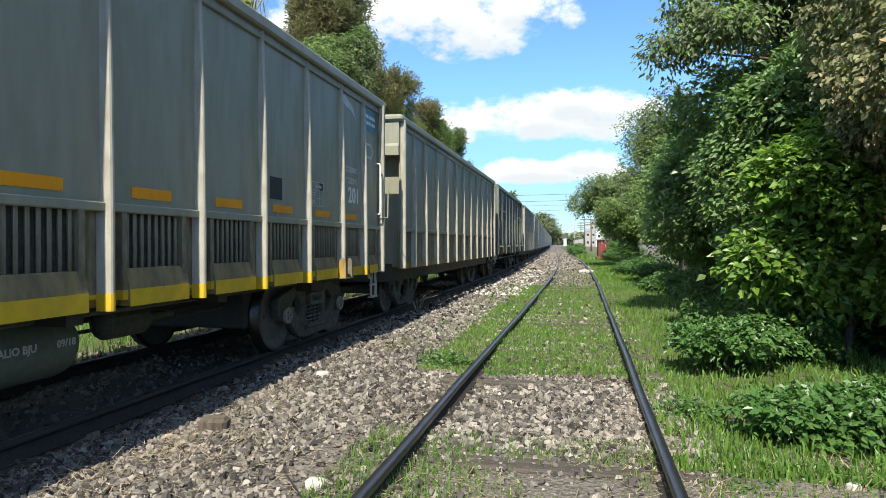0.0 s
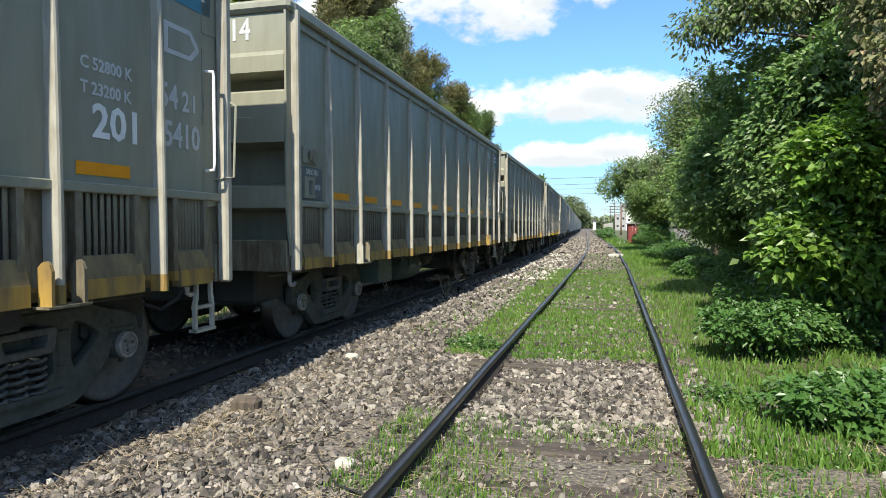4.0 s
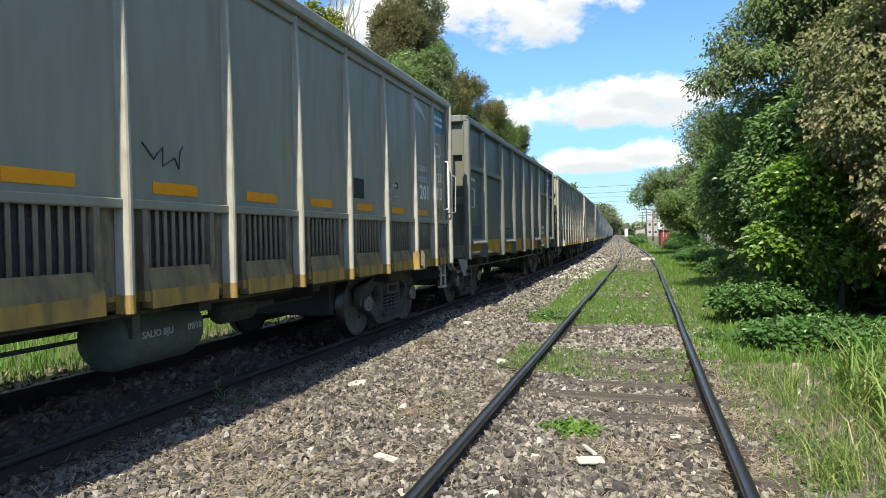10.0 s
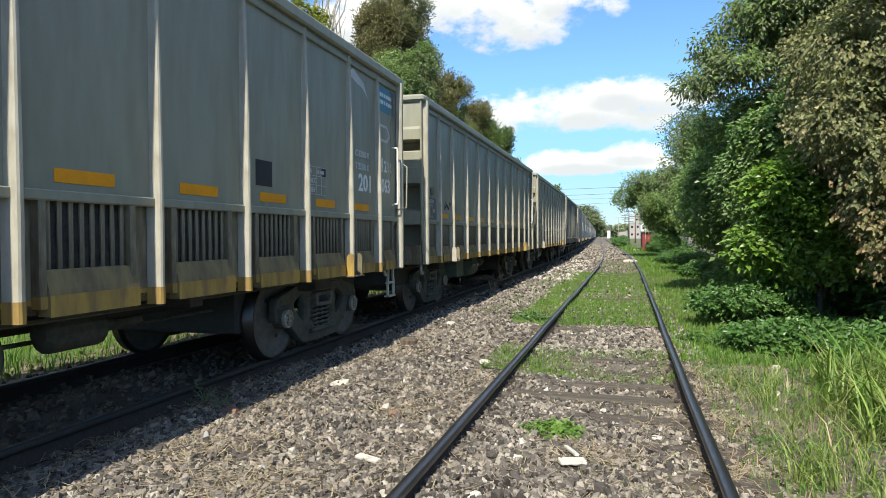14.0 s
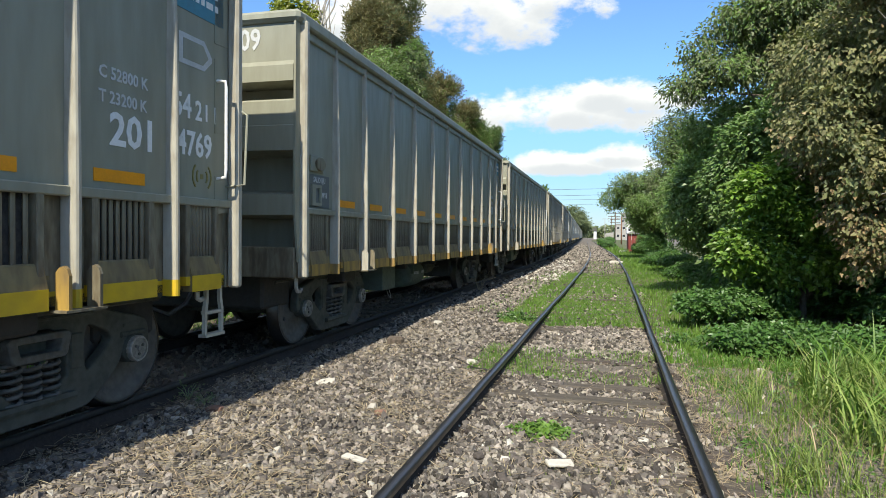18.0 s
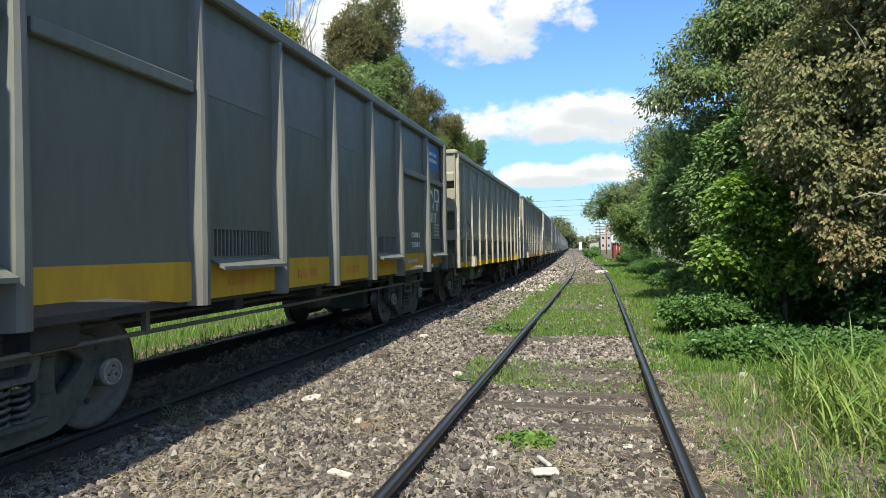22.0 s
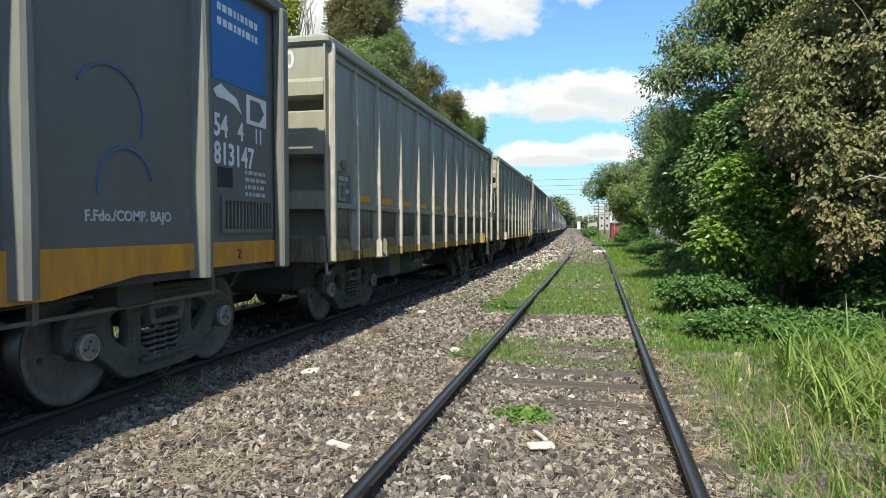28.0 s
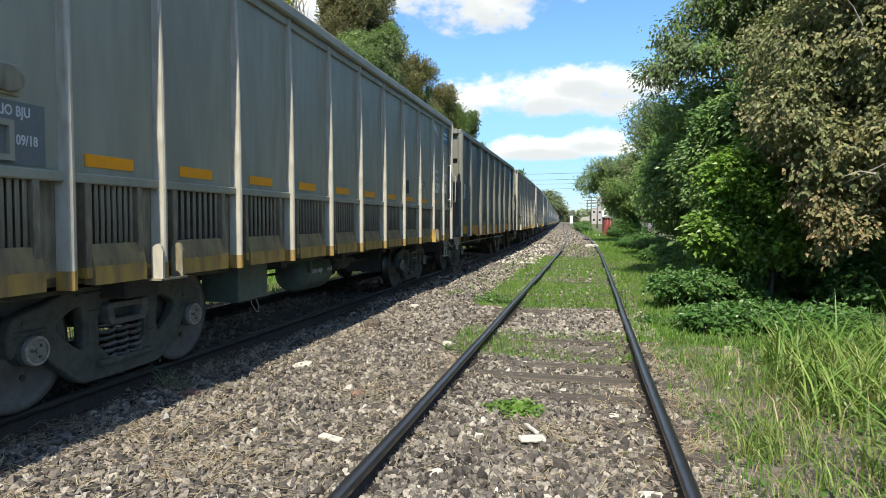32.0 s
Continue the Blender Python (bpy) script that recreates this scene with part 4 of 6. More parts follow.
    bars(wg, 1.4305, q - 0.70, q - 0.24, 3.20, 3.40, 2, M_WHITE, 3)
    dog = [(q - 1.70, 3.42), (q - 1.58, 3.48), (q - 1.44, 3.42), (q - 1.26, 3.36), (q - 1.12, 3.18), (q - 1.22, 3.24), (q - 1.32, 3.29), (q - 1.48, 3.31), (q - 1.64, 3.35)]
    part("emblem", prism(dog, "x", 1.426, 1.430), M_FADED, wg, "faded pale emblem")
    ring = prism([(q - 0.74, 2.94), (q - 0.42, 2.94), (q - 0.32, 2.83), (q - 0.32, 2.79), (q - 0.42, 2.70), (q - 0.74, 2.70)], "x", 1.426, 1.429)
    part("emblem", ring, M_FADED, wg, "pale outlined emblem")
    part("emblem_core", prism([(q - 0.69, 2.90), (q - 0.44, 2.90), (q - 0.37, 2.81), (q - 0.44, 2.74), (q - 0.69, 2.74)], "x", 1.4295, 1.4315), M_BODY, wg)
    lettering("C 52800 K", 0.115, M_FADED, wg, on_side(1.428, q - 1.54, 2.40) @ Matrix.Diagonal((0.9, 1, 1, 1)))
    lettering("T 23200 K", 0.115, M_FADED, wg, on_side(1.428, q - 1.54, 2.24) @ Matrix.Diagonal((0.9, 1, 1, 1)))
    lettering("201", 0.31, M_WHITE, wg, on_side(1.428, q - 1.45, 1.97))
    plate("stencil_panel", 1.426, q - 2.475, q - 2.37, 2.05, 2.145, M_PANELBLACK, wg, "small black stencil panel")
    for word, z in (("A", 2.07), ("ACC", 1.97), ("REV", 1.87)):
        lettering(word, 0.075, M_FADED, wg, on_side(1.427, q - 2.75, z))
    bars(wg, 1.4305, q - 2.58, q - 2.38, 2.06, 2.13, 1, M_FADED, 8)
    grid = bmesh.new()
    for k in range(4):
        block(1.426, 1.4275, q - 2.77, q - 2.36, 1.845 + 0.1 * k, 1.851 + 0.1 * k, grid)
    for yk in (2.77, 2.60, 2.48, 2.366):
        block(1.426, 1.4278, q - yk, q - yk + 0.006, 1.845, 2.15, grid)
    tagged(part("stencil_grid", grid, M_FADED, wg), kind="stuff")
    plate("stencil_panel", 1.426, q - 3.80, q - 3.52, 1.86, 2.10, M_PANELBLACK, wg, "black stencil panel")
    for yb in (-half + 2.04, half - 1.59):
        add_bogie(wg, yb)
    return wg


def smooth_wagon(body, posts, sill, label, rails=True, end="wheel"):
    """Dark gondola: wide smooth panels, few ribs, deep painted sill between the bogies."""
    half = B_LEN / 2
    wg = tagged(new("freight_wagon"), label, "freight wagon", "wagons of the freight train")
    for s in (1, -1):
        a, b = sorted((s * 1.40, s * 1.425))
        part("side_wall", block(a, b, -half + 0.05, half - 0.05, 1.20, 3.62), body, wg)
        a, b = sorted((s * 1.36, s * 1.52))
        part("top_chord", block(a, b, -half, half, 3.58, 3.71, edge=0.02), body, wg)
        lo, mid, hi = (1.07, 0.97, 1.30) if rails else (1.0, 0.90, 1.22)
        sl = prism([(-half + 0.05, lo), (-half + 2.2, lo), (-half + 3.0, mid), (half - 3.0, mid), (half - 2.2, lo), (half - 0.05, lo), (half - 0.05, hi), (-half + 0.05, hi)], "x", *sorted((s * 1.40, s * 1.44)))
        part("sill", sl, sill, wg, "deep painted side sill")
    post = rib([(0.93, 1.55, 0.10, 0.07), (1.5, 1.555, 0.10, 0.07), (2.6, 1.545, 0.085, 0.055), (3.59, 1.515, 0.075, 0.045)], posts)
    corner = mesh_of("corner_post", block(1.43, 1.55, -0.07, 0.07, 0.93, 3.63, edge=0.02), posts)
    for i, y in enumerate(B_POSTS):
        e = i in (0, len(B_POSTS) - 1)
        for turn in (0, 180):
            part("corner_post" if e else "post", corner if e else post, None, wg).matrix_basis = pose(0, y, 0, 0, 0, turn)
    for i in range(len(B_POSTS) - 1):
        lo, hi = B_POSTS[i] + 0.1, B_POSTS[i + 1] - 0.1
        if rails and i in (0, 1, 6, 7):
            part("panel_rail", block(1.42, 1.50, lo, hi, 2.70, 2.80, edge=0.01), posts, wg)
        if rails and i in (2, 3, 4):
            plate("panel_patch", 1.426, lo + 0.05, hi - 0.1, 2.76, 3.40, M_PATCH, wg, "paler repainted patch")
        if i in (0, 2, 5, 7):
            a = lo + (0.08 if rails else 0.22)
            b = min(a + (1.1 if rails else 0.95), hi - 0.02)
            top = 1.58 if rails else 1.60
            fr = bmesh.new()
            block(1.42, 1.45, a, b, top, top + 0.04, fr), block(1.42, 1.45, a, a + 0.03, 1.34, top, fr), block(1.42, 1.45, b - 0.03, b, 1.34, top, fr), block(1.42, 1.45, a, b, 1.30, 1.34, fr)
            v = part("vent", fr, body, wg, "barred vent opening")
            k = 0
            while a + 0.05 + k * 0.062 < b - 0.04:
                part("grille_bar", block(1.428, 1.442, a + 0.045 + k * 0.062, a + 0.065 + k * 0.062, 1.34, top), posts, v)
                k += 1
            # flat sheet on the closed wall, painted dark like a shaded opening
            part("load", block(1.424, 1.428, a + 0.03, b - 0.03, 1.34, top), M_VENTSHADE, v, "dark load behind the bars")
            if rails:
                part("vent_flap", prism([(1.43, 1.33), (1.43, 1.30), (1.60, 1.22), (1.60, 1.25)], "y", a - 0.02, b + 0.02), posts, wg, "hinged flap under the vent")
    for s in (-1, 1):
        yy = lambda a, b: sorted((s * a, s * b))
        part("end_wall", block(-1.40, 1.40, *yy(half - 0.24, half - 0.21), 0.95, 3.62), body, wg)
        part("end_top_plate", block(-1.40, 1.40, *yy(half - 0.22, half - 0.10), 2.95, 3.57, edge=0.015), body, wg)
        part("end_chord", block(-1.42, 1.42, *yy(half - 0.12, half + 0.03), 3.575, 3.715, edge=0.02), posts, wg)
        part("end_beam", block(-1.40, 1.40, *yy(half - 0.22, half - 0.08), 2.0, 2.15, edge=0.02), body, wg)
        part("end_beam", block(-1.40, 1.40, *yy(half - 0.22, half - 0.06), 0.95, 1.2, edge=0.02), body, wg)
    underframe(wg, half, tank=False)
    coupler(wg, half)
    grab(wg, -half + 0.45, 1.95, 2.32)
    part("safety_rail", rod([(1.25, -half + 0.8, 0.74), (1.25, half - 0.8, 0.74)], 0.018, 6), M_DARKPOST, wg, "thin rail under the side")
    for y in (-half + 0.9, -half + 2.9, half - 2.9, half - 0.9):
        part("rail_bracket", block(1.22, 1.27, y - 0.025, y + 0.025, 0.72, 0.95), M_DARKPOST, wg)
    hk = prism([(1.34, 0.94), (1.46, 0.94), (1.46, 0.78), (1.42, 0.70), (1.44, 0.62), (1.38, 0.62), (1.36, 0.72)], "y", -half + 0.06, -half + 0.09)
    part("corner_bracket", hk, M_POST, wg, "pale corner bracket")
    e = -half
    if end == "wheel":
        x0, z0 = 0.98, 2.60
        ring = bmesh.new()
        n = 28
        pts = [(x0 + 0.34 * math.cos(math.tau * k / n), e - 0.16, z0 + 0.34 * math.sin(math.tau * k / n)) for k in range(n + 1)]
        rod(pts, 0.022, 6, ring)
        hw = part("hand_brake_wheel", ring, M_POST, wg, "spoked hand brake wheel on the end wall")
        hub = lathe([(e - 0.19, 0.05), (e - 0.19, 0.15), (e - 0.15, 0.165), (e - 0.10, 0.06), (e + 0.1, 0.05)], "y", (x0, 0, z0), 16)
        part("hub", hub, M_DARKPOST, hw)
        for k in range(8):
            a = math.tau * k / 8 + 0.2
            part("spoke", rod([(x0 + 0.1 * math.cos(a), e - 0.165, z0 + 0.1 * math.sin(a)), (x0 + 0.33 * math.cos(a), e - 0.16, z0 + 0.33 * math.sin(a))], 0.015, 5), M_DARKPOST, hw)
        part("brake_housing", block(x0 - 0.2, x0 + 0.3, e + 0.0, e + 0.12, z0 - 0.30, z0 + 0.36, edge=0.02), posts, wg)
        for k in range(14):
            z = z0 - 0.36 - k * 0.075
            link = bmesh.new()
            t = (k % 2) * 0.5 * math.pi
            pts = [(x0 + 0.24 + 0.028 * math.cos(t) * math.cos(math.tau * j / 8), e - 0.14 + 0.028 * math.sin(t) * math.cos(math.tau * j / 8), z + 0.055 * math.sin(math.tau * j / 8)) for j in range(9)]
            part("chain_link", rod(pts, 0.013, 5, link), M_POST, wg)
        part("brake_bar", rod([(x0 + 0.24, e - 0.08, z0 - 1.42), (x0 + 0.22, e - 0.06, 0.85)], 0.014, 6), M_DARKPOST, wg)
        for k in range(18):
            t = (k + 0.5) / 18
            c = Vector((1.22 + 0.03 * t, e + 0.02 + 1.0 * t, 0.86 - 0.20 * math.sin(math.pi * t) + 0.02 * t))
            d = Vector((0.03, 1.0, -0.63 * math.cos(math.pi * t))).normalized()
            o = Vector((1, 0, 0)) if k % 2 else d.cross(Vector((1, 0, 0)))
            part("chain_link", rod([c + d * 0.042 * math.cos(math.tau * j / 8) + o * 0.022 * math.sin(math.tau * j / 8) for j in range(9)], 0.009, 5), M_CAP, wg)
        hk = [(1.20, e - 0.10, 1.25), (1.20, e - 0.10, 1.0), (1.21, e - 0.15, 0.86), (1.22, e - 0.12, 0.76), (1.22, e - 0.02, 0.74), (1.22, e + 0.05, 0.80), (1.22, e + 0.08, 0.95)]
        part("brake_hook", rod(hk, 0.026, 7), M_DARKPOST, wg, "curved brake lever hook")
    else:
        for x in (0.92, 1.24):
            part("ladder_rail", rod([(x, e - 0.10, 0.95), (x, e - 0.10, 3.35), (x, e + 0.05, 3.4)], 0.02, 6), M_WHITE, wg)
        for k in range(7):
            part("ladder_rung", rod([(0.92, e - 0.10, 1.0 + k * 0.37), (1.24, e - 0.10, 1.0 + k * 0.37)], 0.014, 6), M_WHITE, wg)
    if not rails:
        part("corner_flange", prism([(e + 0.05, 1.22), (e + 0.05, 0.80), (e + 0.12, 0.72), (e + 0.34, 0.96), (e + 0.34, 1.22)], "x", 1.441, 1.46), sill, wg, "orange corner flange of the sill")
    if rails:
        bars(wg, 1.427, -half + 0.42, -half + 0.86, 2.46, 2.58, 1, M_WHITE, 31)
        for i in (2, 3, 4, 5):
            yc = (B_POSTS[i] + B_POSTS[i + 1]) / 2
            plate("sill_patch", 1.4405, yc - 0.25, yc + 0.25, 1.07, 1.17, M_ORANGE, wg, "faded orange patch on the sill")
    q = half
    plate("sign_panel", 1.426, q - 1.24, q - 0.30, 3.0 if rails else 2.68, 3.50, M_BLUE, wg, "blue sign with white writing")
    bars(wg, 1.4305, q - 1.15, q - 0.45, 3.14, 3.40, 2, M_WHITE, 12)
    dog = [(q - 1.22, 2.58), (q - 1.1, 2.65), (q - 0.98, 2.60), (q - 0.84, 2.56), (q - 0.74, 2.42), (q - 0.82, 2.46), (q - 0.9, 2.50), (q - 1.02, 2.52), (q - 1.16, 2.52)]
    part("emblem", prism(dog, "x", 1.426, 1.430), M_WHITE, wg, "white emblem")
    part("emblem", prism([(q - 0.66, 2.64), (q - 0.28, 2.64), (q - 0.28, 2.36), (q - 0.66, 2.36)], "x", 1.426, 1.429), M_WHITE, wg, "white square emblem")
    part("emblem_core", prism([(q - 0.6, 2.60), (q - 0.42, 2.60), (q - 0.33, 2.5), (q - 0.42, 2.40), (q - 0.6, 2.40)], "x", 1.4295, 1.4315), body, wg)
    plate("stencil_panel", 1.426, q - 1.16, q - 0.92, 1.72, 1.90, M_PANELBLACK, wg, "black stencil panel")
    bars(wg, 1.428, q - 0.7, q - 0.3, 1.64, 1.92, 4, M_FADED, 21)
    lettering("F.Fdo./COMP. BAJO", 0.08 if rails else 0.108, M_FADED, wg, on_side(1.446 if rails else 1.428, q - 2.72, 1.14 if rails else 1.40))
    if rails:
        lettering("C 56500 K", 0.13, M_WHITE, wg, on_side(1.428, q - 2.4, 1.60))
        lettering("T 23500 K", 0.13, M_WHITE, wg, on_side(1.428, q - 2.4, 1.42))
    for y in (-half + 1.78, half - 1.36):
        add_bogie(wg, y)
    return wg


PITCH_A, PITCH_B = 13.767, 13.301
SMOOTH = (2, 8, 11)
SERIALS = {-2: "5173", -1: "5014", 0: "5410", 1: "5733", 3: "4413", 4: "4439", 5: "5063", 6: "4709", 7: "4769", 9: "5212", 10: "5520", 12: "5642"}


SLIP = ((0, -3.2), (1, -1.6), (2, 0.25), (3.2, 0.3), (4.6, -0.3), (5, -0.6), (5.5, -0.258), (6, -0.21), (7, -0.122), (8, -0.16), (9, -0.14), (10, -0.15), (11, -0.097), (12, -0.088), (13, -0.098), (14, 0.082), (15.5, -0.02), (17, -0.106), (18, -0.118), (19, -0.134), (20, -0.149), (21, -0.228), (22, -0.297), (23, -0.318), (24, -0.311), (25, -0.202), (26.5, -0.07), (28, 0.029), (29, -0.093), (30, -0.09), (31, -0.151), (32, -0.174))


def run(t):
    """How far the train has gone at t seconds: the trailing end of wagon 0."""
    u = t / 10
    slip = np.interp(t, *zip(*SLIP))
    return slip - 36.843 + 87.251 * u - 13.11 * u ** 2 + 1.923 * u ** 3 - 0.044 * u ** 4


def back_by(k):
    """How far the trailing end of wagon k lies behind that of wagon 0."""
    n = sum(1 for b in SMOOTH if k >= b)
    return (k - n) * PITCH_A + n * PITCH_B


def wagon_pose(k, t, length):
    y = run(t) - back_by(k) + length / 2
    return pose(TRAIN_X + bend(y), y, 0, 0, 0, math.degrees(heading(y)))


grey = ribbed_wagon(M_YELLOW, "grey ribbed gondola wagon with yellow-painted sill, rolling on the track")
fresh = ribbed_wagon(M_BRIGHTYELLOW, "grey ribbed gondola wagon with bright yellow sill, rolling on the track")
distant = ribbed_wagon(M_YELLOW, "grey ribbed gondola wagon far along the train", full=False)
slate = smooth_wagon(M_DARKBODY, M_DARKPOST, M_SLATEYELLOW, "dark slate gondola wagon with yellow sill and hand brake wheel")
ladder = smooth_wagon(M_DARKBODY, M_DARKPOST, M_SLATEYELLOW, "dark slate gondola wagon with yellow sill and end ladder", end="ladder")
blue = smooth_wagon(M_BLUEBODY, M_DARKPOST, M_ORANGE, "blue-grey gondola wagon with orange sill and blue sign", rails=False)
used = set()
TRAIN = {}
for k in range(-20, 15):
    first = {2: slate, 8: ladder, 11: blue, -5: slate, 7: fresh, 6: grey, -3: fresh}.get(k, grey if -4 < k < 13 else distant)
    length = B_LEN if k in (2, 8, 11, -5) else A_LEN
    if first in used:
        wagon = copy_thing(first, wagon_pose(k, 0, length))
    else:
        used.add(first)
        wagon = first
        wagon.matrix_basis = wagon_pose(k, 0, length)
    TRAIN[k] = (wagon, length)
NARROW = Matrix.Diagonal((0.82, 1, 1, 1))
for k, serial in SERIALS.items():
    wg, half, paint = TRAIN[k][0], A_LEN / 2, M_WHITE if k > 2 else M_FADED
    lettering("54", 0.26, paint, wg, on_side(1.428, half - 0.80, 2.29) @ NARROW)
    lettering("2", 0.22, paint, wg, on_side(1.428, half - 0.54, 2.29) @ NARROW)
    lettering("1 1", 0.19, paint, wg, on_side(1.428, half - 0.43, 2.30) @ NARROW)
    lettering(serial, 0.27, paint, wg, on_side(1.428, half - 0.76, 2.0) @ NARROW)
    code = ("1" if k == 1 else "") + serial
    lettering(code, 0.31, M_FADED, wg, on_rear(1.24 - 0.155 * len(code), -half - 0.053, 3.335) @ NARROW)
for k, serial in ((2, "811554"), (8, "811117"), (11, "813147")):
    wg, half = TRAIN[k][0], B_LEN / 2
    lettering("54", 0.28, M_WHITE, wg, on_side(1.428, half - 1.22, 2.18) @ NARROW)
    lettering("4", 0.24, M_WHITE, wg, on_side(1.428, half - 0.82, 2.18) @ NARROW)
    lettering("11", 0.20, M_WHITE, wg, on_side(1.428, half - 0.52, 2.19) @ NARROW)
    lettering(serial, 0.28, M_WHITE, wg, on_side(1.428, half - 1.22, 1.93) @ NARROW)
    lettering(serial, 0.33, M_WHITE, wg, on_rear(0.34, -half + 0.092, 3.15) @ Matrix.Diagonal((0.80, 1, 1, 1)))
for k, y, z, seed in ((3, -0.85, 2.0, 1), (4, -4.9, 1.95, 2), (4, 2.6, 2.1, 3), (9, -4.6, 2.0, 4), (7, -4.8, 2.0, 5), (-2, -4.6, 1.95, 6)):
    q = random.Random(seed)
    pts = [(1.43, y + 0.05 * j + q.uniform(-0.05, 0.05), z + q.uniform(-0.09, 0.09)) for j in range(9)]
    part("scrawl", rod(pts, 0.006, 4), M_PANELBLACK, TRAIN[k][0], "thin dark scrawl on the side")
M_OCHRE = material("faded ochre stencil", (0.24, 0.21, 0.06), (0.17, 0.15, 0.07), 0.7, grain=30, stain=6, amount=0.6, bump=0.0)
for k, back, z in ((3, 0.45, 1.82), (4, 0.45, 1.82), (7, 0.45, 1.84), (12, 0.45, 1.82), (10, 0.45, 1.82), (8, 1.95, 1.98)):
    wg, c = TRAIN[k][0], TRAIN[k][1] / 2 - back
    mark = block(1.426, 1.4285, c - 0.02, c + 0.02, z - 0.02, z + 0.02)
    for rr, wide in ((0.07, 0.7), (0.12, 0.8)):
        for m in (0, math.pi):
            rod([(1.4265, c + rr * math.cos(m - wide + 2 * wide * j / 6), z + rr * math.sin(m - wide + 2 * wide * j / 6)) for j in range(7)], 0.009, 4, mark)
    part("stencil_mark", mark, M_OCHRE, wg, "faded ochre mark of a dot between arcs")
M_SPRAY = material("faint blue spray paint", (0.07, 0.14, 0.26), (0.085, 0.11, 0.14), 0.6, grain=14, stain=5, amount=0.9, bump=0.0)
for cy, cz, rr, a0, a1 in ((3.6, 2.15, 0.34, -0.4, 2.6), (3.75, 1.65, 0.28, 0.2, 3.4), (2.1, 2.2, 0.42, -1.2, 1.6), (2.2, 1.7, 0.22, 0, 3)):
    pts = [(1.4265, cy + rr * math.cos(a0 + (a1 - a0) * j / 12), cz + rr * math.sin(a0 + (a1 - a0) * j / 12)) for j in range(13)]
    part("spray_line", rod(pts, 0.016, 4), M_SPRAY, TRAIN[11][0], "faint blue sprayed arc")
for y, word in ((-1.8, "7"), (0.3, "6"), (2.9, "4"), (5.2, "2")):
    lettering(word, 0.13, M_PANELBLACK, TRAIN[11][0], on_side(1.442, y, 1.06))


def widen(wagon, by, seen):
    """Moves the sides of a wagon body, and what is fixed to them, outwards."""
    for o in [c for c in wagon.children_recursive if c.type == "MESH"]:
        if o.name.startswith("lettering"):
            if o.matrix_basis.translation.x > 1.3:
                o.matrix_basis = Matrix.Translation((by, 0, 0)) @ o.matrix_basis
        elif o.data.name not in seen:
            seen.add(o.data.name)
            for v in o.data.vertices:
                if abs(v.co.x) > 1.35:
                    v.co.x += math.copysign(by, v.co.x)


widened = set()
for wagon, length in TRAIN.values():
    widen(wagon, 0.093 if length == A_LEN else 0.065, widened)


# ---- grass and weeds ----
def wave(p, f):
    """Cheap smooth unevenness between -1 and 1."""
    return (np.sin(p[..., 0] * f + 1.3 * np.sin(p[..., 1] * f * 0.7)) + np.sin(p[..., 1] * f * 1.1 + 1.7 * np.sin(p[..., 2] * f * 0.8 + 1)) + np.sin(p[..., 2] * f * 1.2 + p[..., 0] * f * 0.5 + 2)) / 3


def turf(name, x0, x1, y0, y1, label):
    """A thin sod with an uneven rim."""
    nx, ny = max(4, int((x1 - x0) / 0.2)), max(4, int((y1 - y0) / 0.3))
    u, v = np.meshgrid(np.linspace(0, 1, nx), np.linspace(0, 1, ny))
    X, Y = x0 + (x1 - x0) * u, y0 + (y1 - y0) * v
    rim = np.minimum(np.minimum(u, 1 - u) * (x1 - x0), np.minimum(v, 1 - v) * (y1 - y0))
    X = X + 0.18 * np.sin(Y * 3.1) * np.exp(-rim * 3) + 0.1 * np.sin(Y * 7.7) * np.exp(-rim * 3)
    Y = Y + 0.2 * np.sin(X * 2.7 + 1) * np.exp(-rim * 3) + 0.08 * np.sin(X * 8.3) * np.exp(-rim * 3)
    Xb = X + BEND(Y)
    Z = soil(Xb, Y) + np.where(rim < 0.05, -0.02, 0.014 + 0.012 * np.sin(X * 9) * np.sin(Y * 8))
    i = (np.arange(ny - 1)[:, None] * nx + np.arange(nx - 1)[None, :]).ravel()
    me = raw_mesh(name, np.stack([Xb, Y, Z], -1).reshape(-1, 3), np.stack([i, i + 1, i + nx + 1, i + nx], -1), M_TURF, False)
    return tagged(new(name, me), label, "turf", kind="stuff")


def blades(name, x, y, hmin, hmax, width, mat, label, lean=0.5, category="grass"):
    """Grass blades, each a bent tapering strip."""
    n = len(x)
    x = x + BEND(y)
    z = soil(x, y)
    h = hmin + (hmax - hmin) * rng.uniform(0, 1, n) ** 1.5
    a, l = rng.uniform(0, math.tau, n), lean * h * rng.uniform(0.2, 1.0, n)
    d = np.stack([np.cos(a), np.sin(a), np.zeros(n)], -1)
    t = rng.uniform(0, math.tau, n)
    s = np.stack([np.cos(t), np.sin(t), np.zeros(n)], -1) * (width * rng.uniform(0.6, 1.3, n))[:, None]
    b = np.stack([x, y, z], -1)
    up = np.array([0, 0, 1.0])
    m = b + d * (l * 0.3)[:, None] + up * (h * 0.6)[:, None]
    tip = b + d * l[:, None] + up * (h * (1 - 0.25 * lean * rng.uniform(0, 1, n)))[:, None]
    v = np.stack([b - s, b + s, m - s * 0.8, m + s * 0.8, tip], 1)
    f = (np.array([(0, 1, 3), (0, 3, 2), (2, 3, 4)])[None] + 5 * np.arange(n)[:, None, None]).reshape(-1, 3)
    return tagged(new(name, raw_mesh(name, v.reshape(-1, 3), f, mat)), label, category, kind="stuff")


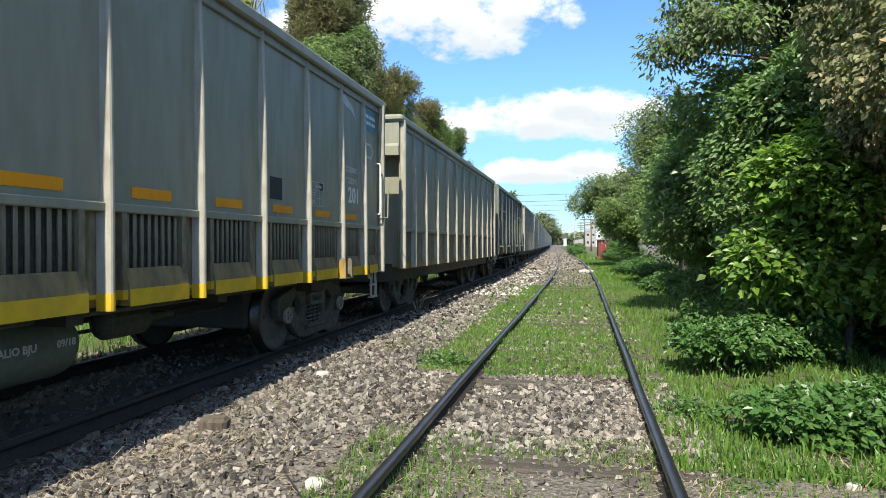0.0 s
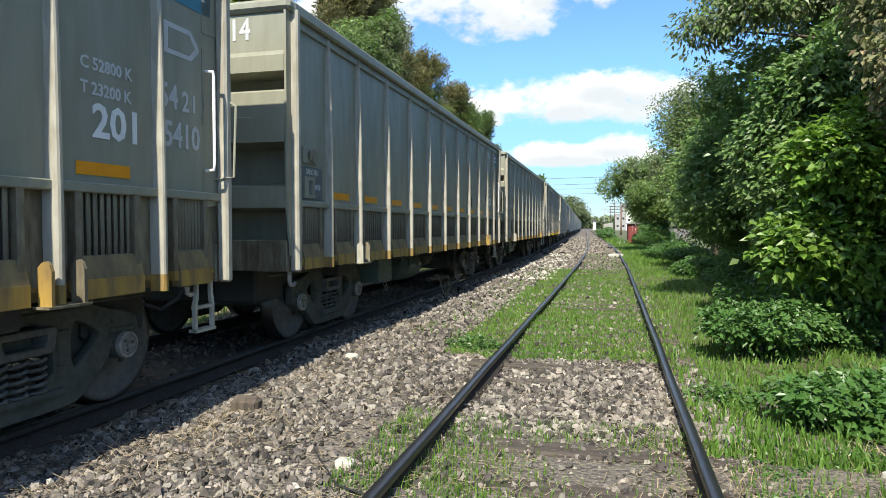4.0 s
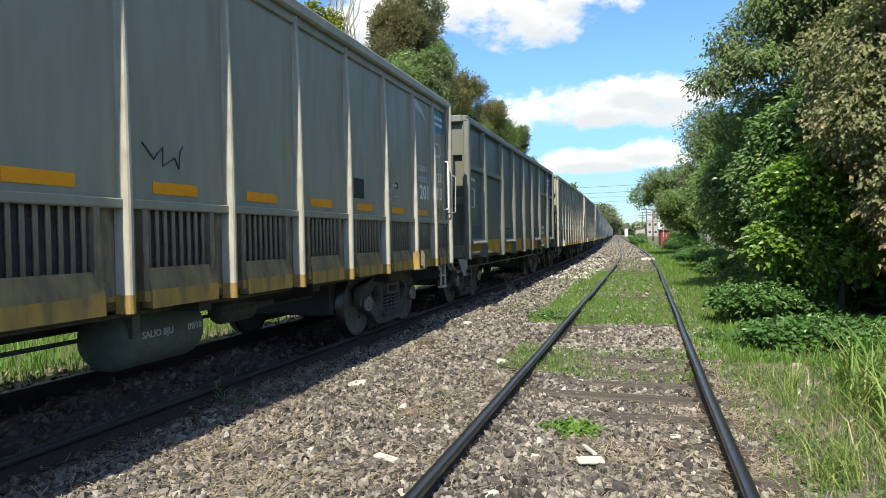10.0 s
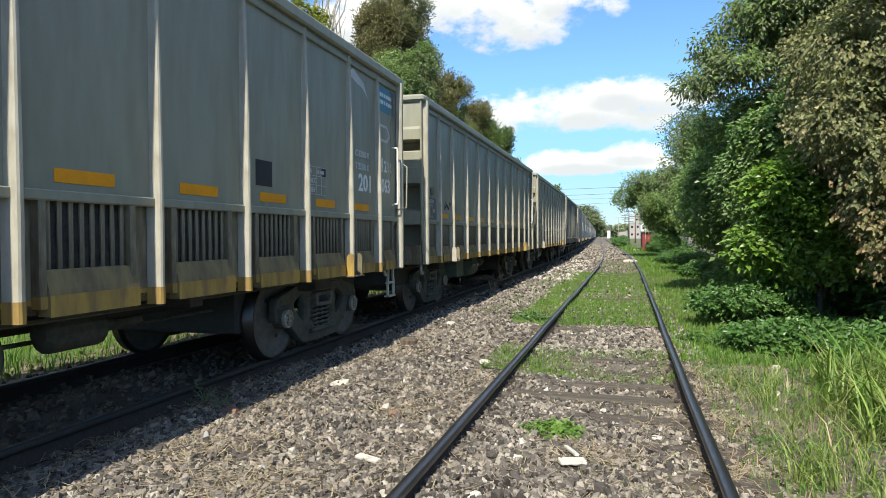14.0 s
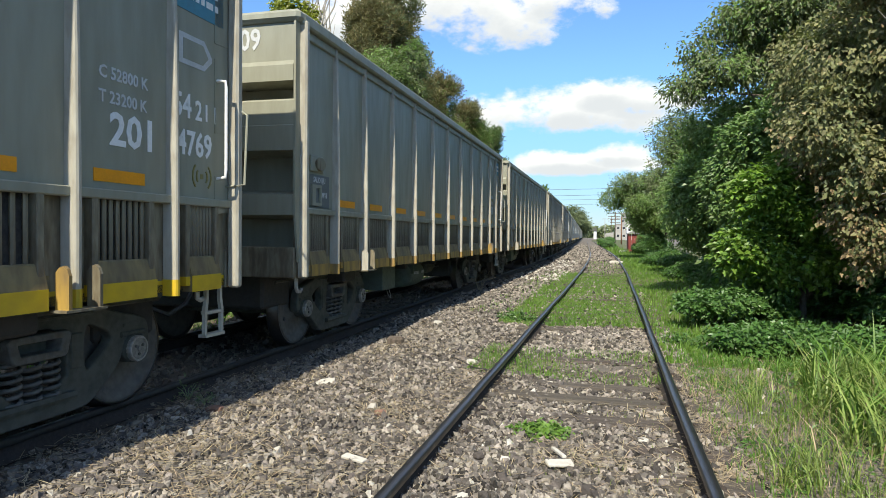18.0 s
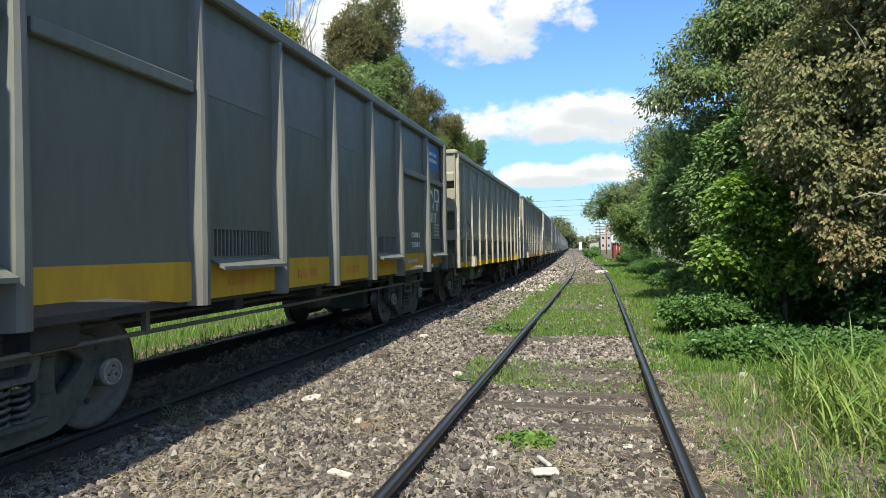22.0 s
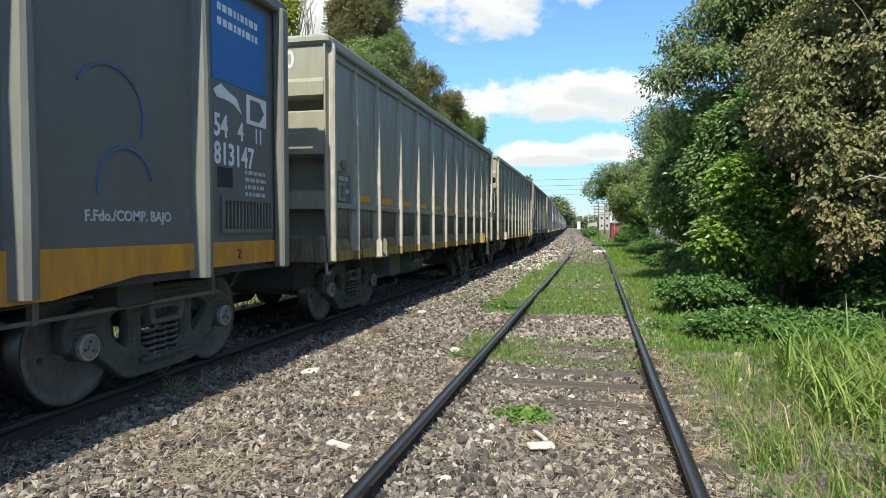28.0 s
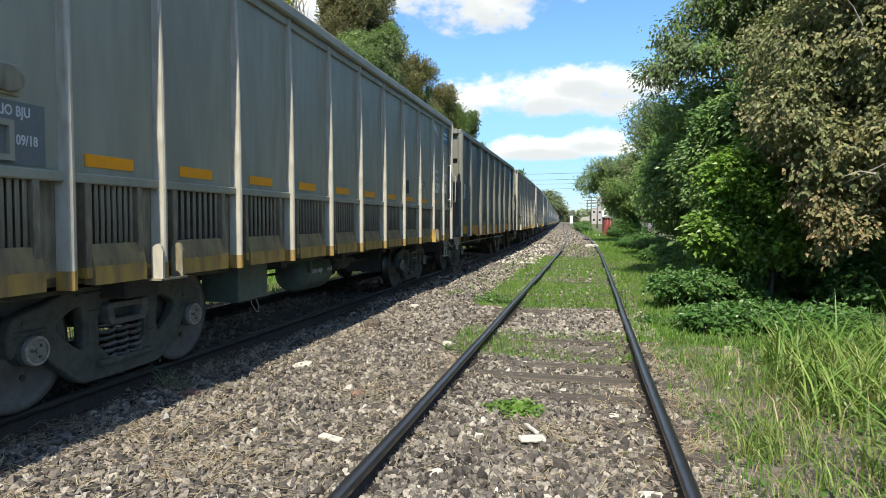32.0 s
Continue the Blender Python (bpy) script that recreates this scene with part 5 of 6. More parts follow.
def arching(name, x, y, hmin, hmax, width, mat, label, category):
    """Long blades that rise and bow over, each a strip of four lengths, standing in tufts."""
    n = len(x)
    tuft = rng.uniform(-0.5, 0.5, (max(1, n // 9), 2))
    g = rng.integers(0, len(tuft), n)
    cx, cy = x[g % n], y[g % n]
    x, y = cx + rng.normal(0, 0.035, n), cy + rng.normal(0, 0.035, n)
    x = x + BEND(y)
    h = hmin + (hmax - hmin) * rng.uniform(0, 1, n) ** 1.2
    a = rng.uniform(0, math.tau, n)
    d = np.stack([np.cos(a), np.sin(a), np.zeros(n)], -1)
    s = np.stack([-np.sin(a), np.cos(a), np.zeros(n)], -1) + 0.6 * d * rng.uniform(-1, 1, n)[:, None]
    reach = h * rng.uniform(0.2, 1.15, n)
    fall = rng.uniform(0.05, 0.75, n)
    base = np.stack([x, y, soil(x, y)], -1)
    rows = []
    for k, wd in enumerate((0.7, 1.0, 0.9, 0.6, 0.06)):
        t = k / 4
        c = base + d * (reach * t ** 1.9)[:, None] + np.array([0, 0, 1.0]) * (h * (t - fall * t ** 3))[:, None]
        w_ = s * (width * wd * 0.5 * (0.7 + 0.6 * (g % 7) / 7))[:, None]
        rows += [c - w_, c + w_]
    v = np.stack(rows, 1)
    f = (np.array([(2 * k, 2 * k + 1, 2 * k + 3, 2 * k + 2) for k in range(4)])[None] + 10 * np.arange(n)[:, None, None]).reshape(-1, 4)
    return tagged(new(name, raw_mesh(name, v.reshape(-1, 3), f, mat)), label, category, kind="stuff")


def spread(n, x0, x1, y0, y1, near=1.0, clump=None):
    x, y = rng.uniform(x0, x1, n), y0 + (y1 - y0) * rng.uniform(0, 1, n) ** near
    if clump is not None:
        k = wave(np.stack([x, y, x * 0 + clump], -1), 3.3) + rng.uniform(-0.7, 0.7, n) > -0.1
        x, y = x[k], y[k]
    return x, y


turf("turf", -1.6, 0.45, 11.8, 27.0, "green grass grown over the track")
turf("turf", 0.75, 14.0, 10.5, 60, "green grassy verge under the trees")
turf("turf", 1.6, 8.0, 1.0, 7.6, "grassy verge beside the near track")
turf("turf", -16.0, -6.35, -6, 120, "green grass strip beyond the train")
turf("turf", 0.62, 14.0, 60, 300, "grass beside the far track")
blades("track_grass", *spread(30000, -1.95, 0.6, 11.2, 27.0, 1.5), 0.02, 0.10, 0.008, L_GRASS, "short green grass grown over the track")
blades("track_grass", *spread(9000, -2.7, 0.6, 12, 27.5, 1.0, 2.0), 0.03, 0.12, 0.008, L_GRASS, "green grass tufts spreading into the ballast")
blades("track_grass", *spread(7500, -1.6, 0.56, 7.0, 8.7, 1.0, 0.5), 0.02, 0.11, 0.004, L_GRASS, "thin strip of short grass across the track")
blades("track_grass", *spread(900, -0.9, 0.5, 2.4, 7.0, 1.0, 4.0), 0.02, 0.08, 0.003, L_TALL, "sparse short grass between the sleepers")
blades("verge_grass", *spread(32000, 0.62, 3.6, 8.2, 40, 1.5), 0.03, 0.15, 0.009, L_GRASS, "green grassy verge beside the track")
blades("verge_grass", *spread(7500, 0.72, 2.6, 2.0, 8.4, 1.0, 1.0), 0.03, 0.13, 0.004, L_GRASS, "short grass beside the near rail")
arching("tall_grass", *spread(10500, 1.55, 4.4, 2.6, 7.6, 0.9, 3.0), 0.18, 0.66, 0.014, L_TALL, "tall arching yellow-green grass beside the track", "tall grass")
arching("tall_grass", *spread(1500, 1.0, 1.6, 3.0, 7.3, 0.9, 6.0), 0.12, 0.42, 0.007, L_TALL, "sparse arching grass at the edge of the ballast", "tall grass")
arching("tall_grass", *spread(420, 1.6, 3.4, 3.0, 7.8, 0.9), 0.5, 0.95, 0.015, L_GRASS, "few taller arching grass blades", "tall grass")
blades("dry_grass", *spread(4200, 0.66, 1.9, 2.4, 8.6, 1.0, 7.0), 0.02, 0.16, 0.003, M_STRAW, "dry straw-coloured grass beside the rail", 2.2, "dry grass")
blades("dry_grass", *spread(400, 1.3, 3.6, 2.6, 7.6, 1.0, 7.0), 0.15, 0.5, 0.004, M_STRAW, "dry straw-coloured stalks in the tall grass", 0.9, "dry grass")
blades("verge_grass", *spread(14000, 1.5, 9.0, -4.0, 11.0, 1.0, 1.5), 0.05, 0.28, 0.008, L_GRASS, "green grass of the wide verge")
blades("far_grass", *spread(34000, -11, -6.3, 1.5, 40, 1.5), 0.06, 0.30, 0.007, L_GRASS, "green grass strip beyond the train")
blades("far_grass", *spread(5000, 0.75, 3.0, 30, 70, 1.2), 0.06, 0.25, 0.02, L_GRASS, "grass along the far track")
blades("far_grass", *spread(1200, -1.1, 0.5, 27, 44, 1.0, 3.0), 0.04, 0.14, 0.012, L_GRASS, "thin grass between the far rails")
blades("far_grass", *spread(1500, 0.6, 2.2, 60, 140, 1.2), 0.15, 0.6, 0.05, L_GRASS, "tall weeds along the far track", 0.4)

# dry stalks and twigs lying on the ballast
x, y = spread(12000, -3.9, 0.9, 2.2, 13, 1.2, 9.0)
more = spread(3000, -3.9, -1.35, 2.2, 14, 1.2, 4.0)
x, y = np.append(x, more[0]), np.append(y, more[1])
# thicker drifts of straw
for cx, cy, r in ((-2.9, 3.75, 0.30), (-1.87, 5.2, 0.16), (-3.5, 4.9, 0.25), (-3.4, 6.2, 0.3), (-2.95, 8.0, 0.35), (0.78, 5.6, 0.2), (0.86, 6.6, 0.22), (0.75, 4.5, 0.15), (-2.2, 3.4, 0.2), (-0.2, 4.5, 0.2), (-3.3, 9.5, 0.4), (-1.45, 6.6, 0.3)):
    x, y = np.append(x, rng.normal(cx, r, 260)), np.append(y, rng.normal(cy, r, 260))
n = len(x)
a, ln = rng.uniform(0, math.tau, n), rng.uniform(0.03, 0.16, n)
d = np.stack([np.cos(a), np.sin(a), rng.uniform(-0.1, 0.25, n)], -1) * ln[:, None]
s = np.stack([-np.sin(a), np.cos(a), np.zeros(n)], -1) * rng.uniform(0.0012, 0.003, n)[:, None]
b = np.stack([x, y, soil(x, y) + 0.035], -1)
v = np.stack([b - s, b + s, b + d + s, b + d - s], 1)
tagged(new("dry_litter", raw_mesh("dry_litter", v.reshape(-1, 3), np.arange(4 * n).reshape(-1, 4), M_STRAW)), "dry straw and twigs lying on the ballast", "dry litter", kind="stuff")


# ---- trees and bushes ----
def leaf_mesh(name, p, size, mat, droop=0.5, aspect=0.5, fold=0.25, out=None):
    """Leaves at points p: each two triangles folded along the midrib."""
    n = len(p)
    a = rng.uniform(0, math.tau, n)
    d = np.stack([np.cos(a), np.sin(a), rng.normal(-droop, 0.45, n)], -1)
    if out is not None:
        d = d + 0.8 * out
    d /= np.linalg.norm(d, axis=1)[:, None]
    nrm = np.stack([rng.normal(0, 0.55, n), rng.normal(-0.55, 0.55, n), np.ones(n)], -1)
    if out is not None:
        nrm = nrm + 0.6 * out
    s = np.cross(d, nrm)
    s /= np.linalg.norm(s, axis=1)[:, None]
    up = np.cross(s, d)
    L = (size * rng.uniform(0.6, 1.35, n))[:, None]
    mid = p + d * L * 0.42
    v = np.stack([p, mid + s * L * aspect / 2 + up * L * fold * 0.5, p + d * L - up * L * 0.12, mid - s * L * aspect / 2 + up * L * fold * 0.5], 1)
    f = (np.array([(0, 1, 2), (0, 2, 3)])[None] + 4 * np.arange(n)[:, None, None]).reshape(-1, 3)
    return raw_mesh(name, v.reshape(-1, 3), f, mat)


def crown_points(blobs, sprigs, per, reach, gaps=0.1, freq=2.2, shell=0.55):
    """Points of leaves on twigs through rounded boughs, thinned into gaps; also the way out from each bough's middle."""
    blobs = np.array(blobs, dtype=float)
    vol = blobs[:, 3] * blobs[:, 4] * blobs[:, 5]
    share = vol ** 0.72 / np.sum(vol ** 0.72)
    pick = rng.choice(len(blobs), sprigs, p=share)
    d = rng.normal(0, 1, (sprigs, 3))
    d /= np.linalg.norm(d, axis=1)[:, None]
    r = shell + (1.06 - shell) * rng.uniform(0, 1, sprigs) ** 0.6
    r = r * (1 + 0.16 * wave(d * 2.1 + pick[:, None], 2.3))
    c = blobs[pick, :3] + d * r[:, None] * blobs[pick, 3:6]
    keep = (wave(c, freq) + 0.5 * wave(c, freq * 2.7) + rng.uniform(-0.5, 0.5, sprigs) > -0.75 + gaps) & (c[:, 2] > -0.1)
    c, d = c[keep], d[keep]
    tw = d * np.array([1, 1, 0.4]) + rng.normal(0, 0.5, c.shape)
    tw /= np.linalg.norm(tw, axis=1)[:, None]
    along = rng.uniform(-0.5, 1.0, (len(c), per))
    p = c[:, None, :] + tw[:, None, :] * (along * reach)[..., None] + rng.normal(0, reach * 0.16, (len(c), per, 3))
    p[..., 2] -= 0.35 * reach * along ** 2
    return p.reshape(-1, 3), np.repeat(d, per, axis=0)


def limbs(root, tips, r, mat, parent, wobble=0.25):
    """Trunk and boughs as tapered bent bars; the trunk is one part, each bough another."""
    root = Vector(root)
    top = sum((Vector(t) for t in tips), Vector()) / len(tips)
    top.z = root.z + (top.z - root.z) * 0.72
    rnd = random.Random(int(root.x * 100 + root.y * 37))
    n = 7
    pts = [root.lerp(top, k / (n - 1)) + Vector((rnd.uniform(-1, 1), rnd.uniform(-1, 1), 0)) * wobble * 0.4 * (k / n) for k in range(n)]
    trunk = part("trunk", rod(pts, r, 9, taper=r * 0.4), mat, parent, smooth=True)
    for i, t in enumerate(tips):
        k = 2 + i % (n - 3)
        a, b = pts[k], Vector(t)
        bow = [a.lerp(b, q / 5) + Vector((rnd.uniform(-1, 1), rnd.uniform(-1, 1), rnd.uniform(0, 1))) * wobble * math.sin(math.pi * q / 5) for q in range(6)]
        part("bough", rod(bow, r * 0.34, 6, taper=r * 0.06), mat, parent, smooth=True)


def tree(blobs, root, r, mat, bark, label, sprigs, per, leaf, name="tree", category="tree", gaps=0.1, freq=2.2, reach=0.3, droop=0.5, aspect=0.5, shell=0.55, second=None, wobble=0.25):
    t = tagged(new(name), label, category)
    t.location = root
    off = Vector(root)
    rel = [(b[0] - root[0], b[1] - root[1], b[2] - root[2], *b[3:]) for b in blobs]
    limbs((0, 0, -0.1), [b[:3] for b in rel[::max(1, len(rel) // 16)]], r, bark, t, wobble)
    p, out = crown_points(rel, sprigs, per, reach, gaps, freq, shell)
    if second:
        k = wave(p, 0.9) + rng.uniform(-0.8, 0.8, len(p)) > 0.35
        part("crown", leaf_mesh("crown", p[~k], leaf, mat, droop, aspect, out=out[~k]), None, t)
        part("pale_crown", leaf_mesh("pale_crown", p[k], leaf, second, droop, aspect, out=out[k]), None, t, "paler leaves in the crown")
    else:
        part("crown", leaf_mesh("crown", p, leaf, mat, droop, aspect, out=out), None, t)
    return t


def heap(cx, cy, cz, rx, ry, rz, count, seed, lo=0.35, hi=0.6):
    """Boughs that fill an uneven crown of that middle and reach."""
    q = random.Random(seed)
    out = []
    for _ in range(count):
        d = Vector((q.gauss(0, 1), q.gauss(0, 1), q.gauss(0, 1))).normalized() * q.uniform(0.45, 0.9)
        s = q.uniform(lo, hi)
        out.append((cx + d.x * rx, cy + d.y * ry, cz + d.z * rz, s * rx, s * ry, s * rz * 0.85))
    return out


# the near tree with wilted leaves
tree(heap(5.15, 11.2, 4.0, 2.7, 2.2, 3.1, 54, 1, 0.2, 0.36) + [(3.4, 10.3, 1.9, 0.45, 0.5, 0.5), (2.85, 10.4, 3.0, 0.5, 0.7, 0.55), (3.3, 10.2, 2.4, 0.5, 0.5, 0.4), (4.2, 9.8, 2.5, 0.6, 0.6, 0.5), (4.9, 9.6, 1.8, 0.6, 0.6, 0.5), (3.0, 10.4, 4.1, 0.5, 0.7, 0.55), (3.5, 10.4, 5.2, 0.6, 0.7, 0.5), (3.5, 10.2, 1.35, 0.35, 0.4, 0.4)], (5.6, 11.4, -0.1), 0.16, L_WILT, M_PALEBARK,
     "tree with wilted olive and brown leaves beside the track", 34000, 9, 0.074, gaps=0.28, freq=2.1, reach=0.2, droop=1.1, aspect=0.7, second=L_DRY)
wilted = [o for o in scene.objects if o.name.startswith("tree")][-1]
q = random.Random(12)
for _ in range(30):
    a = Vector((q.uniform(-2.7, 1.2), q.uniform(-3.0, -1.9), q.uniform(1.8, 7.0)))
    d = Vector((q.uniform(-0.9, 0.9), q.uniform(-0.7, 0.1), q.uniform(-0.4, 0.5))) * q.uniform(0.4, 0.9)
    part("twig", rod([a - d * 0.4 + Vector((0, 0.5, -0.1)), a, a + d * 0.5 + Vector((0, 0, 0.05)), a + d], 0.013, 5, taper=0.004), M_PALEBARK, wilted, "pale bare twig")
# lime-leaved young tree
tree(heap(3.15, 12.4, 1.75, 0.95, 0.8, 1.15, 20, 2, 0.22, 0.4) + [(2.5, 12.0, 2.2, 0.45, 0.4, 0.3), (2.3, 12.2, 1.2, 0.5, 0.45, 0.35)], (3.3, 12.8, -0.1), 0.07, L_LIME, M_BARK,
     "young tree with bright lime-green leaves", 6500, 8, 0.11, gaps=0.22, freq=2.6, reach=0.24, droop=0.3, aspect=0.65, second=L_MID)
# leafy tree filling the hollow beside it
tree(heap(3.5, 13.6, 2.6, 1.5, 0.8, 1.9, 34, 9, 0.22, 0.38) + [(2.9, 13.4, 3.3, 0.6, 0.6, 0.5), (4.3, 13.0, 1.4, 0.8, 0.6, 0.6), (2.4, 14.2, 2.6, 0.6, 0.6, 0.5)], (3.9, 14.2, -0.1), 0.09, L_DARK, M_BARK,
     "leafy mid-green tree under the wilted one", 13000, 8, 0.1, gaps=0.08, freq=2.2, reach=0.26, droop=0.4, aspect=0.6, second=L_MID)
# dark full tree
tree(heap(4.6, 18.0, 2.9, 2.7, 2.8, 2.5, 40, 3, 0.22, 0.4) + [(2.6, 17.0, 4.0, 0.9, 0.9, 0.8), (2.3, 18.5, 2.2, 0.8, 1.0, 0.9)], (4.8, 18.2, -0.1), 0.15, L_DARK, M_BARK,
     "dense dark green broad-leaved tree beside the track", 24000, 8, 0.115, aspect=0.6, gaps=0.16, freq=2.0, reach=0.3, second=L_MID)
# taller airy tree above it
tree(heap(5.2, 16.0, 6.9, 3.0, 2.6, 2.3, 30, 4, 0.18, 0.36) + [(1.5, 15.4, 4.75, 0.4, 0.5, 0.24), (1.9, 15.6, 5.6, 0.5, 0.5, 0.35), (2.4, 15.2, 5.0, 0.7, 0.6, 0.3), (2.8, 15.5, 6.2, 0.6, 0.7, 0.5), (3.4, 15.5, 7.2, 0.7, 0.7, 0.6)], (5.6, 16.2, -0.1), 0.14, L_GREYGREEN, M_BARK,
     "tall airy tree with hanging sprays of green leaves", 22000, 8, 0.1, gaps=0.2, freq=3.0, reach=0.34, droop=0.8, aspect=0.5, shell=0.3, second=L_MID)
# trees farther along the verge
tree(heap(4.3, 26.0, 3.0, 2.3, 3.0, 2.6, 32, 5, 0.22, 0.4), (4.6, 26.0, -0.1), 0.14, L_MID, M_BARK, "green broad-leaved tree in the row by the track", 11000, 6, 0.12, gaps=0.15, freq=2.0, reach=0.36, second=L_DARK)
tree(heap(4.2, 35.0, 5.0, 2.6, 3.0, 3.0, 18, 6), (4.6, 35.0, -0.1), 0.16, L_GREYGREEN, M_BARK, "tall grey-green tree in the row by the track", 9000, 6, 0.14, gaps=0.12, freq=1.8, reach=0.4, second=L_MID)
tree(heap(2.9, 47.0, 3.9, 2.9, 4.0, 2.3, 34, 7, 0.2, 0.38) + [(0.0, 47.0, 4.1, 0.8, 1.0, 0.7), (0.8, 46.0, 4.9, 0.9, 1.0, 0.7)], (3.4, 47.5, -0.1), 0.2, L_MID, M_BARK, "spreading tree that leans out over the verge", 10000, 6, 0.16, gaps=0.12, freq=1.6, reach=0.45, second=L_GREYGREEN)
tree(heap(4.2, 60.0, 3.2, 2.8, 3.5, 2.6, 12, 8), (4.4, 60.0, -0.1), 0.2, L_DARK, M_BARK, "dark tree at the far end of the row", 5000, 6, 0.2, gaps=0.12, freq=1.4, reach=0.5)
for i, (x, y, h) in enumerate(((7.6, 12.5, 5.5), (7.8, 20.0, 6.0), (7.2, 28.0, 5.5), (7.0, 40.0, 5.5), (8.6, 6.5, 5.0))):
    tree(heap(x, y, h * 0.52, 2.2, 3.6, h * 0.48, 12, 20 + i), (x, y, -0.1), 0.15, L_DARK, M_BARK, "dark leafy tree behind the row", 2600, 5, 0.26, gaps=0.1, freq=1.6, reach=0.4)

# low bushes under them
BUSHES = ((1.78, 9.0, 0.40, 0.36, 0.36), (2.35, 9.15, 0.45, 0.4, 0.38), (2.85, 8.8, 0.5, 0.4, 0.40), (1.72, 11.9, 0.52, 0.7, 0.72), (2.35, 12.4, 0.55, 0.8, 0.75),
          (2.6, 14.6, 0.6, 1.2, 0.6), (2.95, 17.5, 0.7, 1.6, 0.6), (3.1, 21.0, 0.8, 1.8, 0.6), (3.0, 25.0, 0.8, 2.0, 0.7), (2.9, 30.0, 0.8, 2.4, 0.8), (2.8, 36.0, 0.9, 3.0, 0.9), (3.3, 57.0, 1.1, 3.0, 2.2), (2.6, 60.0, 0.7, 2.0, 1.4), (4.5, 7.2, 0.9, 0.8, 0.6), (2.75, 46.4, 0.6, 0.8, 2.2), (-1.0, 92.0, 0.9, 3.0, 1.7), (-0.4, 80.0, 0.7, 2.5, 1.2), (5.0, 14.0, 1.6, 2.5, 1.1), (5.0, 22.0, 1.6, 4.0, 1.2))
for i, (x, y, rx, ry, h) in enumerate(BUSHES):
    bl = heap(x, y, h * 0.48 - 0.1, rx, ry, h * 0.38, 7, 40 + i, 0.45, 0.7)
    tree(bl, (x, y, -0.12), 0.02, L_BUSH, M_BARK, "low leafy green bush on the grassy verge", int(800 * (rx * ry / 0.3) ** 0.5) + 300, 6, 0.07 if y < 13 else 0.1, "bush", "bush", gaps=0.05, freq=5.0, reach=0.14, droop=0.2, aspect=0.6, shell=0.6, wobble=0.05)

# trees beyond the train
def plume_tree(x, y, h, width, seed, mat, label, sprigs, leaf=0.34, second=None):
    """A tall tree whose crown breaks into upright plumes."""
    q = random.Random(seed)
    bl = []
    for _ in range(170):
        a, rr, u = q.uniform(0, math.tau), width * q.uniform(0.1, 0.8), q.uniform(0.16, 0.92)
        rr *= 1.15 - 0.75 * u
        k = width * q.uniform(0.055, 0.12)
        bl.append((x + rr * math.cos(a), y + rr * math.sin(a), h * u, k, k, h * q.uniform(0.04, 0.075)))
    return tree(bl, (x, y, -0.2), 0.28, mat, M_BARK, label, sprigs, 7, leaf, gaps=0.12, freq=1.1, reach=0.45, droop=-0.9, aspect=0.24, shell=0.1, second=second, wobble=0.5)


plume_tree(-14.6, 40.0, 18.6, 6.0, 61, L_CONIFER, "tall brown-green feathery tree beyond the train", 28000, 0.23, L_GREYGREEN)
plume_tree(-14.2, 49.0, 14.6, 5.0, 62, L_CONIFER, "tall feathery tree beyond the train", 20000, 0.23, L_MID)
tree(heap(-12.2, 34.0, 9.0, 2.3, 2.4, 3.6, 44, 63, 0.16, 0.30), (-12.4, 34.0, -0.2), 0.25, L_MID, M_BARK, "green leafy tree beyond the train", 12000, 7, 0.16, gaps=0.25, freq=1.6, reach=0.45, second=L_GREYGREEN)
plume_tree(-12.6, 55.0, 13.2, 4.2, 64, L_CONIFER, "dark feathery tree beyond the train", 16000, 0.23, L_DARK)
plume_tree(-12.0, 61.0, 12.0, 3.8, 65, L_DARK, "dark green tree beyond the train", 12000, 0.3, L_GREYGREEN)
plume_tree(-14.5, 105.0, 11.2, 2.6, 66, L_DARK, "dark tree farther along beyond the train", 2600, 0.6)
plume_tree(-12.5, 118.0, 10.5, 2.6, 67, L_DARK, "dark tree farther along beyond the train", 2600, 0.6)
tree(heap(-19.0, 290.0, 8.5, 8.0, 8.0, 6.0, 16, 68), (-19.0, 290.0, -0.2), 0.5, L_GREYGREEN, M_BARK, "rounded grey-green tree far along the line", 3000, 6, 0.9, gaps=0.1, freq=0.5, reach=1.4)
tree(heap(-15.9, 30.5, 11.4, 1.8, 2.0, 2.6, 10, 69, 0.2, 0.35), (-15.9, 31.0, -0.2), 0.16, L_YELLOW, M_PALEBARK, "sparse yellow-green tree with bare branches beyond the train", 1500, 6, 0.24, gaps=0.4, freq=2.0, reach=0.4, shell=0.2, wobble=0.6)
bare = [o for o in scene.objects if o.name.startswith("tree")][-1]
q = random.Random(5)
for _ in range(44):
    a = Vector((q.uniform(-0.4, 1.3), q.uniform(-0.5, 0.5), q.uniform(7.5, 12.5)))
    d = Vector((q.uniform(-0.9, 1.3), q.uniform(-0.6, 0.6), q.uniform(2.2, 4.5)))
    part("bare_branch", rod([a, a + d * 0.35 + Vector((q.uniform(-0.2, 0.2), 0, 0)), a + d * 0.7 + Vector((q.uniform(-0.3, 0.3), 0, 0)), a + d], 0.05, 5, taper=0.012), M_PALEBARK, bare, "pale leafless branch")
for i, (x, y, h) in enumerate(((-21, 24, 13), (-22, 12, 12), (-24, 60, 14), (-20, 75, 11), (-19, 88, 9))):
    tree(heap(x, y, h * 0.5, 4.0, 5.0, h * 0.45, 12, 80 + i), (x, y, -0.2), 0.3, L_DARK, M_BARK, "dark leafy tree behind the grass strip", 2200, 6, 0.5, gaps=0.1, freq=1.0, reach=0.7)

